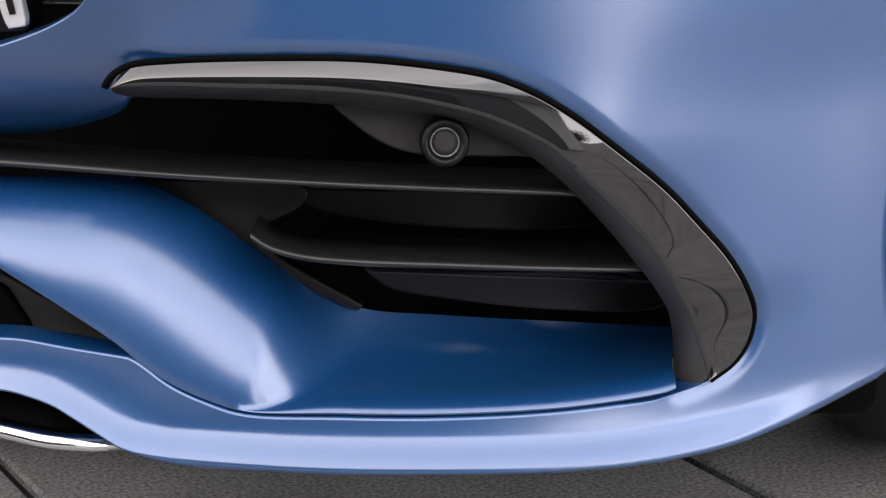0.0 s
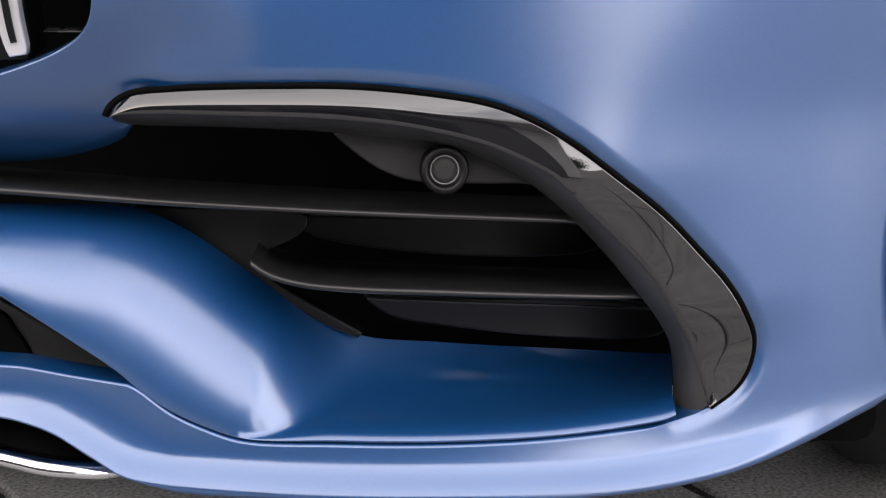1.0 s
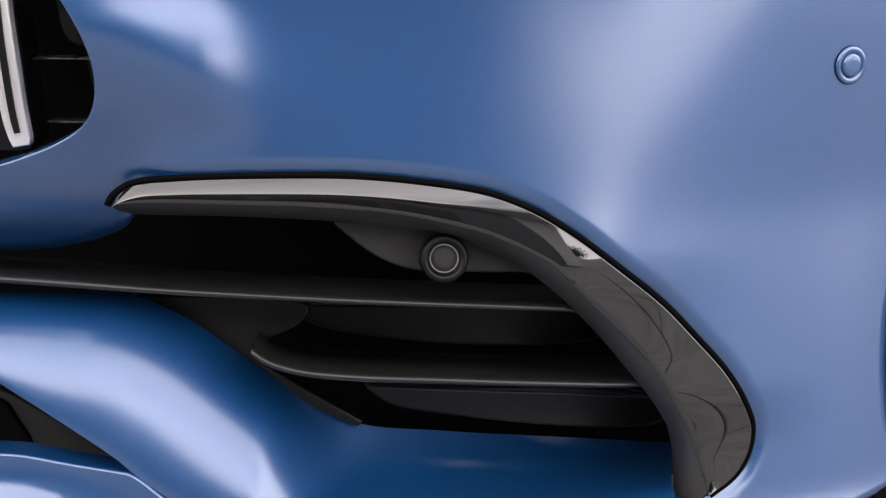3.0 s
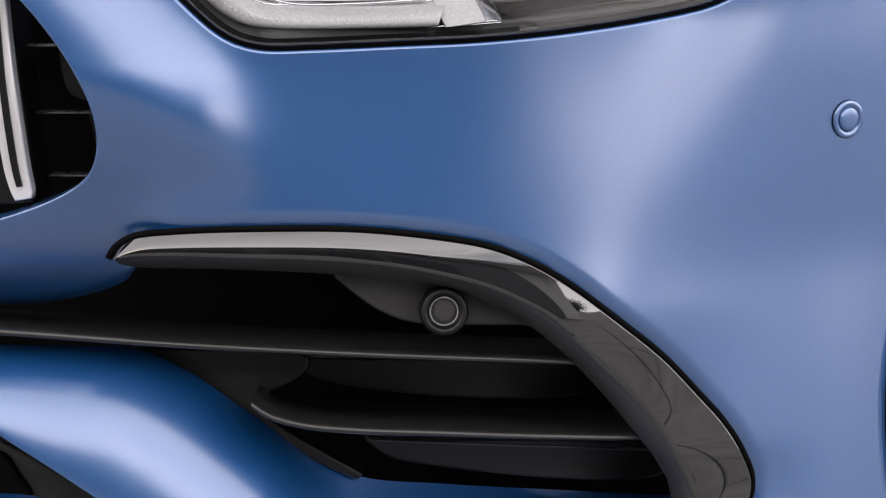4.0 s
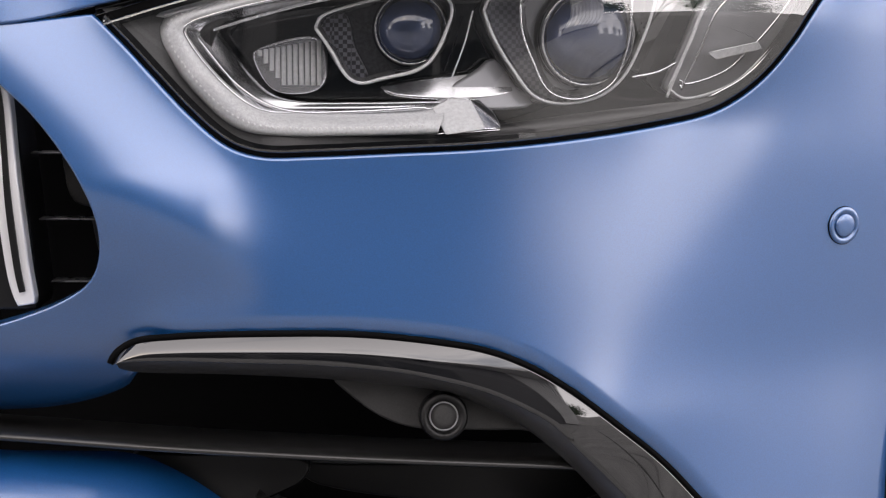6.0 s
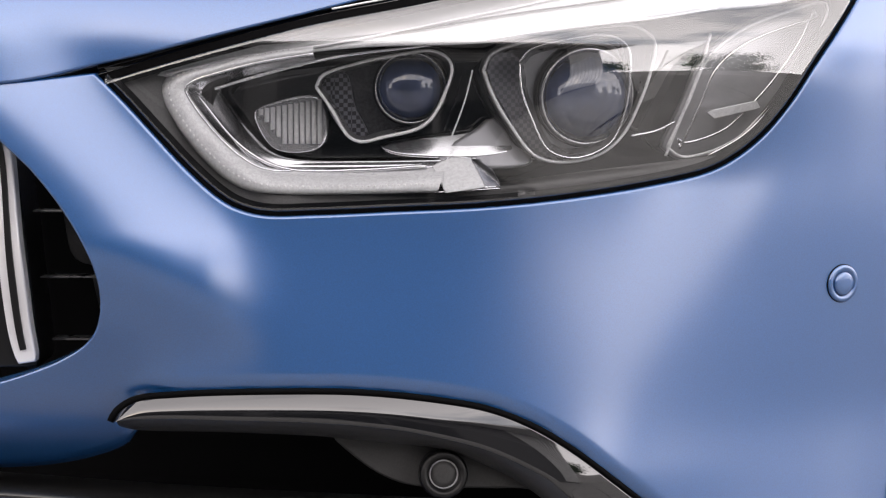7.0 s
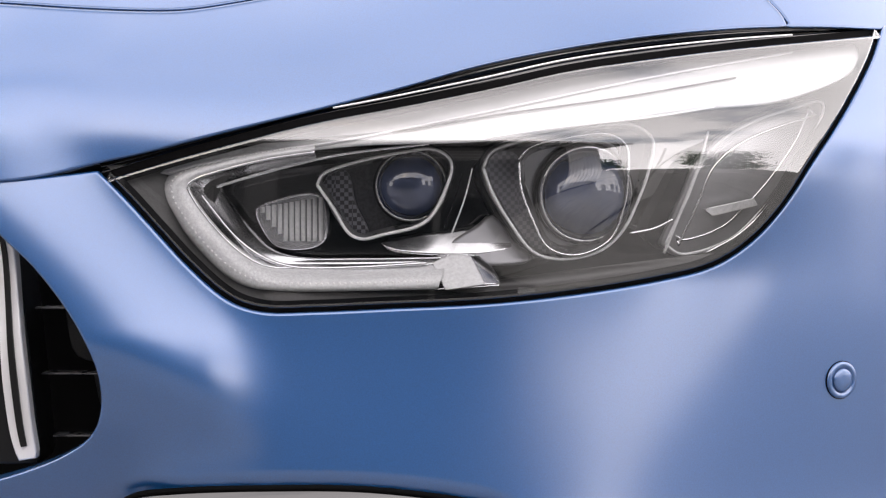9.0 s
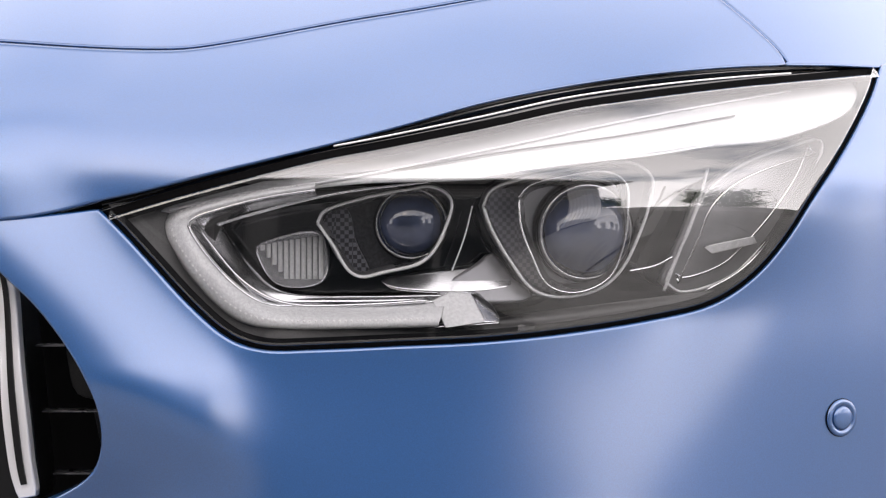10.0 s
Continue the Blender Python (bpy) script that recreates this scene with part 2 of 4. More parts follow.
# ---------- materials ----------
def material(name, colour, rough=0.5, metal=0.0, ior=1.5, coat=0.0, coat_rough=0.1,
             grain=0.0, grain_scale=300.0, stain=0.0, stain_scale=6.0, bump=0.0, bump_scale=400.0, rough_var=0.0):
    m = bpy.data.materials.new(name)
    m.use_nodes = True
    n, l = m.node_tree.nodes, m.node_tree.links
    p = n["Principled BSDF"]
    p.inputs["Base Color"].default_value = (*colour, 1)
    p.inputs["Roughness"].default_value, p.inputs["Metallic"].default_value = rough, metal
    p.inputs["IOR"].default_value = ior
    p.inputs["Coat Weight"].default_value, p.inputs["Coat Roughness"].default_value = coat, coat_rough
    co = n.new("ShaderNodeTexCoord")

    def noise_node(scale, detail):
        t = n.new("ShaderNodeTexNoise")
        t.inputs["Scale"].default_value, t.inputs["Detail"].default_value = scale, detail
        l.new(co.outputs["Object"], t.inputs["Vector"])
        return t
    last = None
    for amount, scale, detail in ((grain, grain_scale, 3), (stain, stain_scale, 6)):
        if amount:
            t = noise_node(scale, detail)
            r = n.new("ShaderNodeMapRange")
            r.inputs["From Min"].default_value, r.inputs["From Max"].default_value = 0.3, 0.7
            r.inputs["To Min"].default_value, r.inputs["To Max"].default_value = 1 - amount, 1 + amount
            l.new(t.outputs["Fac"], r.inputs["Value"])
            mul = n.new("ShaderNodeVectorMath")
            mul.operation = "SCALE"
            if last is None:
                mul.inputs[0].default_value = colour
            else:
                l.new(last, mul.inputs[0])
            l.new(r.outputs["Result"], mul.inputs["Scale"])
            last = mul.outputs["Vector"]
    if last is not None:
        l.new(last, p.inputs["Base Color"])
    if rough_var:
        t = noise_node(stain_scale * 3, 5)
        r = n.new("ShaderNodeMapRange")
        r.inputs["To Min"].default_value, r.inputs["To Max"].default_value = rough - rough_var, rough + rough_var
        l.new(t.outputs["Fac"], r.inputs["Value"])
        l.new(r.outputs["Result"], p.inputs["Roughness"])
    if bump:
        t = noise_node(bump_scale, 4)
        b = n.new("ShaderNodeBump")
        b.inputs["Strength"].default_value, b.inputs["Distance"].default_value = bump, 0.002
        l.new(t.outputs["Fac"], b.inputs["Height"])
        l.new(b.outputs["Normal"], p.inputs["Normal"])
    return m


PAINT = material("satin_blue_paint", (0.0004, 0.070, 0.240), rough=0.45, metal=0.50, coat=1.0, coat_rough=0.24, grain=0.10, grain_scale=900,
                 stain=0.03, stain_scale=5, bump=0.02, bump_scale=1500)
PAINT.node_tree.nodes["Principled BSDF"].inputs["Coat IOR"].default_value = 2.12
PIANO = material("piano_black", (0.004, 0.004, 0.005), rough=0.03, ior=1.95, rough_var=0.008, stain_scale=12)
PLASTIC = material("black_plastic", (0.004, 0.004, 0.0045), rough=0.36, ior=1.38, grain=0.2, grain_scale=700, bump=0.15, bump_scale=1800, rough_var=0.06)
PLASTIC_GREY = material("dark_grey_plastic", (0.028, 0.028, 0.0285), rough=0.45, ior=1.38, grain=0.2, grain_scale=700, bump=0.2, bump_scale=1800, rough_var=0.06)
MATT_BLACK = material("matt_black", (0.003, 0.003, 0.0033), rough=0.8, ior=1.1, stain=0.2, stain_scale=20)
RUBBER = material("rubber", (0.016, 0.016, 0.017), rough=0.75, grain=0.25, grain_scale=250, bump=0.3, bump_scale=500, stain=0.2)
CHROME = material("chrome", (0.78, 0.78, 0.8), rough=0.09, metal=1.0, rough_var=0.03, stain_scale=20)
REFLECTOR = material("reflector_silver", (0.78, 0.78, 0.80), rough=0.22, metal=1.0, rough_var=0.05, stain_scale=30)
LAMP_GREY = material("lamp_grey", (0.08, 0.08, 0.084), rough=0.28, metal=0.3, rough_var=0.05, stain_scale=20)
GUIDE = material("light_guide", (0.56, 0.565, 0.575), rough=0.22, ior=1.5, coat=0.6, coat_rough=0.05, grain=0.12, grain_scale=420, bump=0.15, bump_scale=700)
CARBON = material("woven_dark_trim", (0.03, 0.03, 0.034), rough=0.3, grain=0.5, grain_scale=420)
SILVER_GREY = material("silver_grey_plastic", (0.26, 0.26, 0.275), rough=0.32, metal=0.4, rough_var=0.06, stain_scale=25, stain=0.12)


def woven(name, dark, light):
    """Twill weave: small slanted cells in two greys, with a fine relief."""
    m = material(name, dark, rough=0.32)
    n, l = m.node_tree.nodes, m.node_tree.links
    co, turn, cells, relief = (n.new("ShaderNode" + k) for k in ("TexCoord", "Mapping", "TexChecker", "Bump"))
    turn.inputs["Rotation"].default_value = (radians(90), radians(12), radians(0))
    cells.inputs["Scale"].default_value = 290.0
    cells.inputs["Color1"].default_value, cells.inputs["Color2"].default_value = (*dark, 1), (*light, 1)
    relief.inputs["Strength"].default_value, relief.inputs["Distance"].default_value = 0.4, 0.0006
    l.new(co.outputs["Object"], turn.inputs["Vector"])
    l.new(turn.outputs["Vector"], cells.inputs["Vector"])
    l.new(cells.outputs["Color"], n["Principled BSDF"].inputs["Base Color"])
    l.new(cells.outputs["Fac"], relief.inputs["Height"])
    l.new(relief.outputs["Normal"], n["Principled BSDF"].inputs["Normal"])
    return m


WEAVE_DARK = woven("dark_twill", (0.02, 0.02, 0.024), (0.13, 0.13, 0.15))
WEAVE_PALE = woven("pale_twill", (0.22, 0.22, 0.25), (0.34, 0.34, 0.38))
LENS_GLASS = material("projector_glass", (0.03, 0.04, 0.075), rough=0.05, ior=1.75, stain=0.5, stain_scale=25)
BAND = material("dark_satin_plastic", (0.035, 0.034, 0.034), rough=0.38, grain=0.2, grain_scale=700, rough_var=0.05, bump=0.1, bump_scale=1800)
SLAT = material("slat_plastic", (0.012, 0.012, 0.012), rough=0.3, ior=1.6, grain=0.2, grain_scale=700, rough_var=0.04)
BAR_SILVER = material("satin_silver", (0.74, 0.74, 0.76), rough=0.38, metal=0.45, rough_var=0.04, stain_scale=20)
PALE_RENDER = material("pale_render", (0.36, 0.355, 0.35), rough=0.8, stain=0.2, stain_scale=0.6, grain=0.1, grain_scale=40)
CONCRETE = material("paving_concrete", (0.18, 0.178, 0.173), rough=0.85, grain=0.6, grain_scale=230, stain=0.3, stain_scale=4, bump=0.2, bump_scale=300)
JOINT = material("joint_sand", (0.03, 0.029, 0.028), rough=0.95, grain=0.4, grain_scale=300, bump=0.6)
RENDERED = material("grey_render", (0.16, 0.16, 0.165), rough=0.8, stain=0.2, stain_scale=0.6, grain=0.1, grain_scale=40)
STEEL_DARK = material("dark_steel", (0.03, 0.031, 0.033), rough=0.5, stain=0.15, stain_scale=1.5)
WHITE_METAL = material("white_metal", (0.6, 0.6, 0.6), rough=0.4, stain=0.1, stain_scale=1)
WINDOW_GLASS = material("window_glass", (0.01, 0.012, 0.014), rough=0.04, ior=1.22, rough_var=0.01)
BARK = material("bark", (0.09, 0.065, 0.045), rough=0.9, stain=0.4, stain_scale=5, bump=0.8, bump_scale=30)
LEAF = material("leaf", (0.035, 0.07, 0.022), rough=0.6, stain=0.4, stain_scale=1.5)


def clear_cover():
    """Thin clear polycarbonate: see-through, with a mirror gloss that grows at grazing angles."""
    m = bpy.data.materials.new("clear_polycarbonate")
    m.use_nodes = True
    n, l = m.node_tree.nodes, m.node_tree.links
    n.remove(n["Principled BSDF"])
    face, power, scale, tr, gl, mix = (n.new("ShaderNode" + k) for k in ("LayerWeight", "Math", "MapRange", "BsdfTransparent", "BsdfGlossy", "MixShader"))
    face.inputs["Blend"].default_value = 0.5
    power.operation = "POWER"
    power.inputs[1].default_value = 3.0
    scale.inputs["To Min"].default_value, scale.inputs["To Max"].default_value = 0.18, 1.0
    gl.inputs["Roughness"].default_value = 0.02
    tr.inputs["Color"].default_value = (0.95, 0.955, 0.96, 1)
    l.new(face.outputs["Facing"], power.inputs[0])
    l.new(power.outputs[0], scale.inputs["Value"])
    l.new(scale.outputs[0], mix.inputs[0])
    l.new(tr.outputs[0], mix.inputs[1])
    l.new(gl.outputs[0], mix.inputs[2])
    l.new(mix.outputs[0], n["Material Output"].inputs["Surface"])
    return m


CLEAR = clear_cover()


# ---------- body surface: depth of the skin over the front elevation (x, z) ----------
def ease(a, b, v):
    s = min(max((v - a) / (b - a), 0.0), 1.0)
    return s * s * (3 - 2 * s)


def soft(v, w):
    """v where it is positive, else nothing, with a soft bend of the width w."""
    return w * math.log(1 + math.exp(v / w)) if v < 20 * w else v


def lean(s):
    return 4.6 * s * s if s < 0.09 else 0.03726 + 0.828 * (s - 0.09) + 0.5 * (s - 0.09) ** 2


LIP_X, LIP_Z = np.array(LIP_LEFT + LIP_BOTTOM[1:]).T


def flank(q):
    """Depth across the flank, q metres up from the lamp's lower edge: it looks up beside the lamp and levels out at the grille."""
    s = min(soft(-q, 0.010) / 0.13, 1.0)
    v = min(max((s - 0.30) / 0.50, 0.0), 1.0)
    return -0.13 * 0.45 * (s - 0.50 * (v ** 3 - v ** 4 / 2) - max(s - 0.80, 0.0))


def skin(x, z):
    # plan: flat before the camera, turning away to the corner, sooner low down
    x1 = -0.09 + 0.35 * (0.45 + soft(z - 0.45, 0.015) - soft(z - 0.61, 0.015) - 0.50)
    y = 0.60 * soft(x - x1, 0.03) ** 2 + 0.9 * soft(x - 0.30, 0.02) ** 2
    # upright bumper, lamp that leans back, splitter that juts out
    y += 0.13 * (z - 0.42) + lean(soft(z - 0.737, 0.022)) - 0.13 * soft(z - 0.612, 0.018) - 0.036 * min(max((0.22 + 0.055 * ease(-0.20, -0.33, x) - z) / 0.09, 0), 1.2) ** 3
    # ledge along the splitter
    y += 0.008 * ease(-0.002, 0.020, z - np.interp(x, LIP_X, LIP_Z)) * ease(0.34, 0.22, x) * (0.35 + 0.65 * ease(-0.36, -0.20, x)) * ease(0.30, 0.24, z)
    # rounded flank between lamp and grille
    y += flank(0.707 * (x + 0.277 + z - 0.733)) * ease(0.49, 0.61, z) * ease(-0.10, -0.19, x)
    # cheek that looks up beside the intake
    y += 0.10 * (z - 0.50) * ease(0.32, 0.42, z) * ease(0.74, 0.64, z) * math.exp(-((x - 0.14 - 0.30 * (z - 0.50)) / 0.09) ** 2)
    return 1.45 + y


def nose_skin(x, z):
    """The skin with the nose that rolls under into the intake."""
    return skin(x, z) + 4.2 * max(0, 0.545 - z) ** 2 * ease(-0.20, -0.27, x) * ease(0.36, 0.40, z)


def blade_root(x, z):
    """The depth at which the scooped blade meets the intake."""
    return skin(x, z) + max(0.07, 0.12 + 0.18 * (x + 0.07))


def bonnet_skin(x, z):
    d = soft(z - (0.732 + 0.21 * (x + 0.32) - 0.01 * (x + 0.32) ** 2), 0.018)
    # the nose stays upright a little longer towards the middle of the car
    stand = 0.5 * (soft(z - 0.745, 0.02) - soft(z - 0.795, 0.02)) * (ease(-0.12, -0.36, x) + 1.2 * ease(-0.27, -0.40, x))
    return skin(x, z) + 0.10 * d + 1.2 * d * d - stand



def sunk(off, base=skin):
    return lambda x, z: base(x, z) + off


# ---------- mesh helpers ----------
def curve(pts, n):
    """n points, evenly spaced, on a smooth curve through pts (of any dimension)."""
    p = np.array(pts, float)
    p = np.vstack([2 * p[0] - p[1], p, 2 * p[-1] - p[-2]])
    out = []
    for i in range(1, len(p) - 2):
        p0, p1, p2, p3 = p[i - 1:i + 3]
        d1, d2, d3 = (max(1e-6, np.linalg.norm(b - a)) ** 0.5 for a, b in ((p0, p1), (p1, p2), (p2, p3)))
        m1 = (p2 - p1) + d2 * ((p1 - p0) / d1 - (p2 - p0) / (d1 + d2))
        m2 = (p2 - p1) + d2 * ((p3 - p2) / d3 - (p3 - p1) / (d2 + d3))
        for s in np.linspace(0, 1, 16, endpoint=False):
            out.append((2 * s ** 3 - 3 * s ** 2 + 1) * p1 + (s ** 3 - 2 * s ** 2 + s) * m1
                       + (-2 * s ** 3 + 3 * s ** 2) * p2 + (s ** 3 - s ** 2) * m2)
    out.append(p[-2])
    out = np.array(out)
    dist = np.r_[0, np.cumsum(np.linalg.norm(np.diff(out, axis=0), axis=1))]
    return [tuple(np.array([np.interp(s, dist, out[:, k]) for k in range(out.shape[1])])) for s in np.linspace(0, dist[-1], n)]


def spaced(pts, step=0.006):
    p = np.array(pts, float)
    return curve(pts, max(4, int(np.linalg.norm(np.diff(p, axis=0), axis=1).sum() / step)))


def ring(*runs, step=0.006):
    """A closed outline from several runs of points, each smooth in itself, with corners between them."""
    out = []
    for r in runs:
        for q in (spaced(r, step) if len(r) > 2 else [tuple(map(float, v)) for v in r]):
            if not out or math.dist(out[-1], q) > 0.0012:
                out.append(q)
    while math.dist(out[0], out[-1]) < 0.0012:
        out.pop()
    return out


def closed(pts, step=0.004):
    """A closed smooth outline through pts."""
    return ring(list(pts) + [pts[0]], step=step)


def corners(pts, step=0.004):
    """A closed outline with straight edges and sharp corners through pts."""
    out = []
    for a, b in zip(pts, pts[1:] + pts[:1]):
        n = max(1, int(math.dist(a, b) / step))
        out += [(a[0] + (b[0] - a[0]) * k / n, a[1] + (b[1] - a[1]) * k / n) for k in range(n)]
    return out


def area2(o):
    return sum(a[0] * b[1] - b[0] * a[1] for a, b in zip(o, o[1:] + o[:1]))


def outward(o):
    """Unit vectors that point out of the outline in its plane, one a point."""
    sign, out = (1 if area2(o) > 0 else -1), []
    for i in range(len(o)):
        a, b = o[i - 1], o[(i + 1) % len(o)]
        dx, dz = b[0] - a[0], b[1] - a[1]
        k = math.hypot(dx, dz) or 1
        out.append((sign * dz / k, -sign * dx / k))
    return out


def shrink(o, d):
    return [(p[0] - d * e[0], p[1] - d * e[1]) for p, e in zip(o, outward(o))]


def shrink_line(o, d):
    """An open run of points moved up by d, square to its course."""
    out = []
    for i, p in enumerate(o):
        a, c = o[max(i - 1, 0)], o[min(i + 1, len(o) - 1)]
        k = math.hypot(c[0] - a[0], c[1] - a[1]) or 1
        out.append((p[0] - d * (c[1] - a[1]) / k, p[1] + d * (c[0] - a[0]) / k))
    return out


def inside(px, pz, o):
    q = np.array(o)
    r = np.roll(q, -1, axis=0)
    hit = np.zeros(len(px), bool)
    near = np.full(len(px), 9.0)
    for (ax, az), (bx, bz) in zip(q, r):
        cut = (az > pz) != (bz > pz)
        if az != bz:
            hit ^= cut & (px < (bx - ax) * (pz - az) / (bz - az) + ax)
        near = np.minimum(near, np.hypot(px - ax, pz - az))
    return hit, near


def slope_normal(f, x, z, e=0.0015):
    n = Vector(((f(x + e, z) - f(x - e, z)) / (2 * e), -1, (f(x, z + e) - f(x, z - e)) / (2 * e)))
    return n.normalized()


def linked(name, mesh, mat, parent=None, label=""):
    mesh.materials.append(mat)
    ob = new(name, mesh)
    if parent is not None:
        ob.parent = parent
    return tagged(ob, label)


def part(name, bm, mat, parent, label="", smooth=True):
    mesh = bpy.data.meshes.new(name)
    bmesh.ops.recalc_face_normals(bm, faces=bm.faces)
    for f in bm.faces:
        f.smooth = smooth
    bm.to_mesh(mesh)
    bm.free()
    return linked(name, mesh, mat, parent, label)


def panel(name, outline, f, mat, parent, label="", step=0.009, r=0.003, depth=0.012, rings=()):
    """A pressed sheet that lies on the depth function f within the outline, with its rim rolled back by the radius r and a flange."""
    from mathutils.geometry import delaunay_2d_cdt
    radii = r if callable(r) else (lambda x, z: r)
    q = np.array(outline)
    gx, gz = np.meshgrid(np.arange(q[:, 0].min(), q[:, 0].max(), step), np.arange(q[:, 1].min(), q[:, 1].max(), step))
    gx, gz = gx.ravel(), gz.ravel()
    hit, near = inside(gx, gz, outline)
    keep = hit & (near > 0.55 * step)
    more = []
    for d in rings:
        more += shrink(outline, d)
    if more:
        mx, mz = (np.array([m[k] for m in more]) for k in (0, 1))
        m_in, m_near = inside(mx, mz, outline)
        more = [m for m, a, c in zip(more, m_in, m_near) if a and c > 0.003]
        keep &= near > max(rings) + 0.004
    pts = [Vector(p) for p in outline] + [Vector(m) for m in more] + [Vector((a, b)) for a, b in zip(gx[keep], gz[keep])]
    edges = [(i, (i + 1) % len(outline)) for i in range(len(outline))]
    v2, _, faces, *_ = delaunay_2d_cdt(pts, edges, [], 1, 1e-6)
    verts = [(p[0], f(p[0], p[1]), p[1]) for p in v2]
    norms = [slope_normal(f, p[0], p[1]) for p in v2]
    # delaunay keeps the order of its first points where none of them fall together
    base, out = list(range(len(outline))), outward(outline)
    turn = 1 if area2(outline) > 0 else -1
    faces = [list(t) for t in faces]
    last = base
    steps = [(a, radii) for a in (30, 60, 90)]
    for k, (ang, _) in enumerate(steps + [(90, None)]):
        row = []
        for i in base:
            x, z = outline[i]
            e, rr = out[i], radii(x, z)
            ca, sa = math.cos(radians(ang)), math.sin(radians(ang))
            n = norms[i]
            back = rr * (1 - ca) + (depth if k == 3 else 0)
            verts.append((x + e[0] * rr * sa, verts[i][1] + back, z + e[1] * rr * sa))
            norms.append((n * ca + Vector((e[0], 0, e[1])) * sa).normalized())
            row.append(len(verts) - 1)
        for i in range(len(base)):
            j = (i + 1) % len(base)
            faces.append([last[i], last[j], row[j], row[i]][::turn])
        last = row
    mesh = bpy.data.meshes.new(name)
    mesh.from_pydata(verts, [], faces)
    mesh.update()
    flip = [p.index for p in mesh.polygons if p.normal.dot(norms[p.vertices[0]]) < 0]
    if flip:
        bm = bmesh.new()
        bm.from_mesh(mesh)
        bm.faces.ensure_lookup_table()
        bmesh.ops.reverse_faces(bm, faces=[bm.faces[i] for i in flip])
        bm.to_mesh(mesh)
        bm.free()
    mesh.shade_smooth()
    mesh.normals_split_custom_set_from_vertices(norms)
    return linked(name, mesh, mat, parent, label)


def loft(name, rows, mat, parent, label="", wrap=False):
    """A sheet through rows of points of the same count."""
    bm = bmesh.new()
    vs = [[bm.verts.new(p) for p in r] for r in rows]
    m = len(rows[0])
    for a, b in zip(vs, vs[1:] + (vs[:1] if wrap else [])):
        for i in range(m - 1):
            bm.faces.new((a[i], a[i + 1], b[i + 1], b[i]))
    if wrap:
        for k in (0, m - 1):
            bm.faces.new([r[k] for r in vs])
    return part(name, bm, mat, parent, label)


def on(f, pts, off=0.0):
    return [Vector((p[0], f(p[0], p[1]) + off, p[1])) for p in pts]


def swept(name, line, section, mat, parent, label=""):
    """A bar whose section [(along the depth, up)] follows a line of points."""
    rows = [[Vector((p.x, p.y + dy, p.z + dz)) for p in line] for dy, dz in section]
    return loft(name, rows, mat, parent, label, wrap=True)


def tube(name, line, radius, mat, parent, label="", sides=10):
    rows = []
    for k in range(sides):
        w = 2 * math.pi * k / sides
        row = []
        for i, p in enumerate(line):
            t = (line[min(i + 1, len(line) - 1)] - line[max(i - 1, 0)]).normalized()
            a = t.cross(Vector((0, 1, 0)))
            a = a.normalized() if a.length > 1e-4 else Vector((1, 0, 0))
            b = t.cross(a)
            row.append(p + radius * (math.cos(w) * a + math.sin(w) * b))
        rows.append(row)
    return loft(name, rows, mat, parent, label, wrap=True)


def lathe(name, profile, m, mat, parent, label="", sides=48):
    """A turned form: profile of (radius, along the axis), the axis along the pose's z."""
    bm = bmesh.new()
    rings = []
    for rad, h in profile:
        rings.append([bm.verts.new(m @ Vector((rad * math.cos(2 * math.pi * k / sides), rad * math.sin(2 * math.pi * k / sides), h)))
                      for k in range(sides)])
    for a, b in zip(rings, rings[1:]):
        for k in range(sides):
            bm.faces.new((a[k], a[(k + 1) % sides], b[(k + 1) % sides], b[k]))
    bm.faces.new(rings[0])
    bm.faces.new(rings[-1])
    return part(name, bm, mat, parent, label)


def facing(f, x, z, off=0.0):
    """The pose on the skin whose z axis points out of it."""
    n = slope_normal(f, x, z)
    return Matrix.Translation((x, f(x, z) + off, z)) @ n.to_track_quat("Z", "Y").to_matrix().to_4x4()


def box(name, x0, x1, y0, y1, z0, z1, mat, parent=None, label="", bevel=0.0):
    bm = bmesh.new()
    bmesh.ops.create_cube(bm, size=1, matrix=Matrix.Translation(((x0 + x1) / 2, (y0 + y1) / 2, (z0 + z1) / 2))
                          @ Matrix.Diagonal((x1 - x0, y1 - y0, z1 - z0, 1)))
    if bevel:
        bmesh.ops.bevel(bm, geom=bm.edges[:], offset=bevel, segments=2, affect="EDGES")
    return part(name, bm, mat, parent, label, smooth=False)


# ---------- the car ----------
car = tagged(new("car"), "satin blue sports saloon with black intake trim, parked on paving", "car")
car.empty_display_size = 0.2

# front bumper: one skin from the grille and the lamp down to the splitter
bumper_line = ring(GRILLE, INTAKE_TOP, TRIM_OUTER, SEAM, SHELF, LIP_LEFT, LIP_BOTTOM, ARCH,
                   [ARCH[-1], (0.52, 0.56)], [(0.52, 0.56), (0.56, 0.70), (0.54, 0.86), (0.447, 0.874)],
                   LAMP_LOWER, CREASE, [CREASE[-1], GRILLE[0]])


def bumper_radius(x, z):
    if x < -0.2 and 0.41 < z < 0.46:
        return 0.010
    if x > 0.36 and 0.19 < z < 0.5:
        return 0.009
    if x > -0.26 and abs(z - np.interp(x, LIP_X, LIP_Z)) < 0.010:
        return 0.0025 + 0.0085 * ease(-0.26, -0.20, x)
    end = math.hypot(x - 0.197, z - 0.198)
    if end < 0.06:
        return 0.0005 + 0.002 * ease(0.01, 0.06, end)
    return 0.0025


trim_points = np.array(curve(TRIM_OUTER, 220))


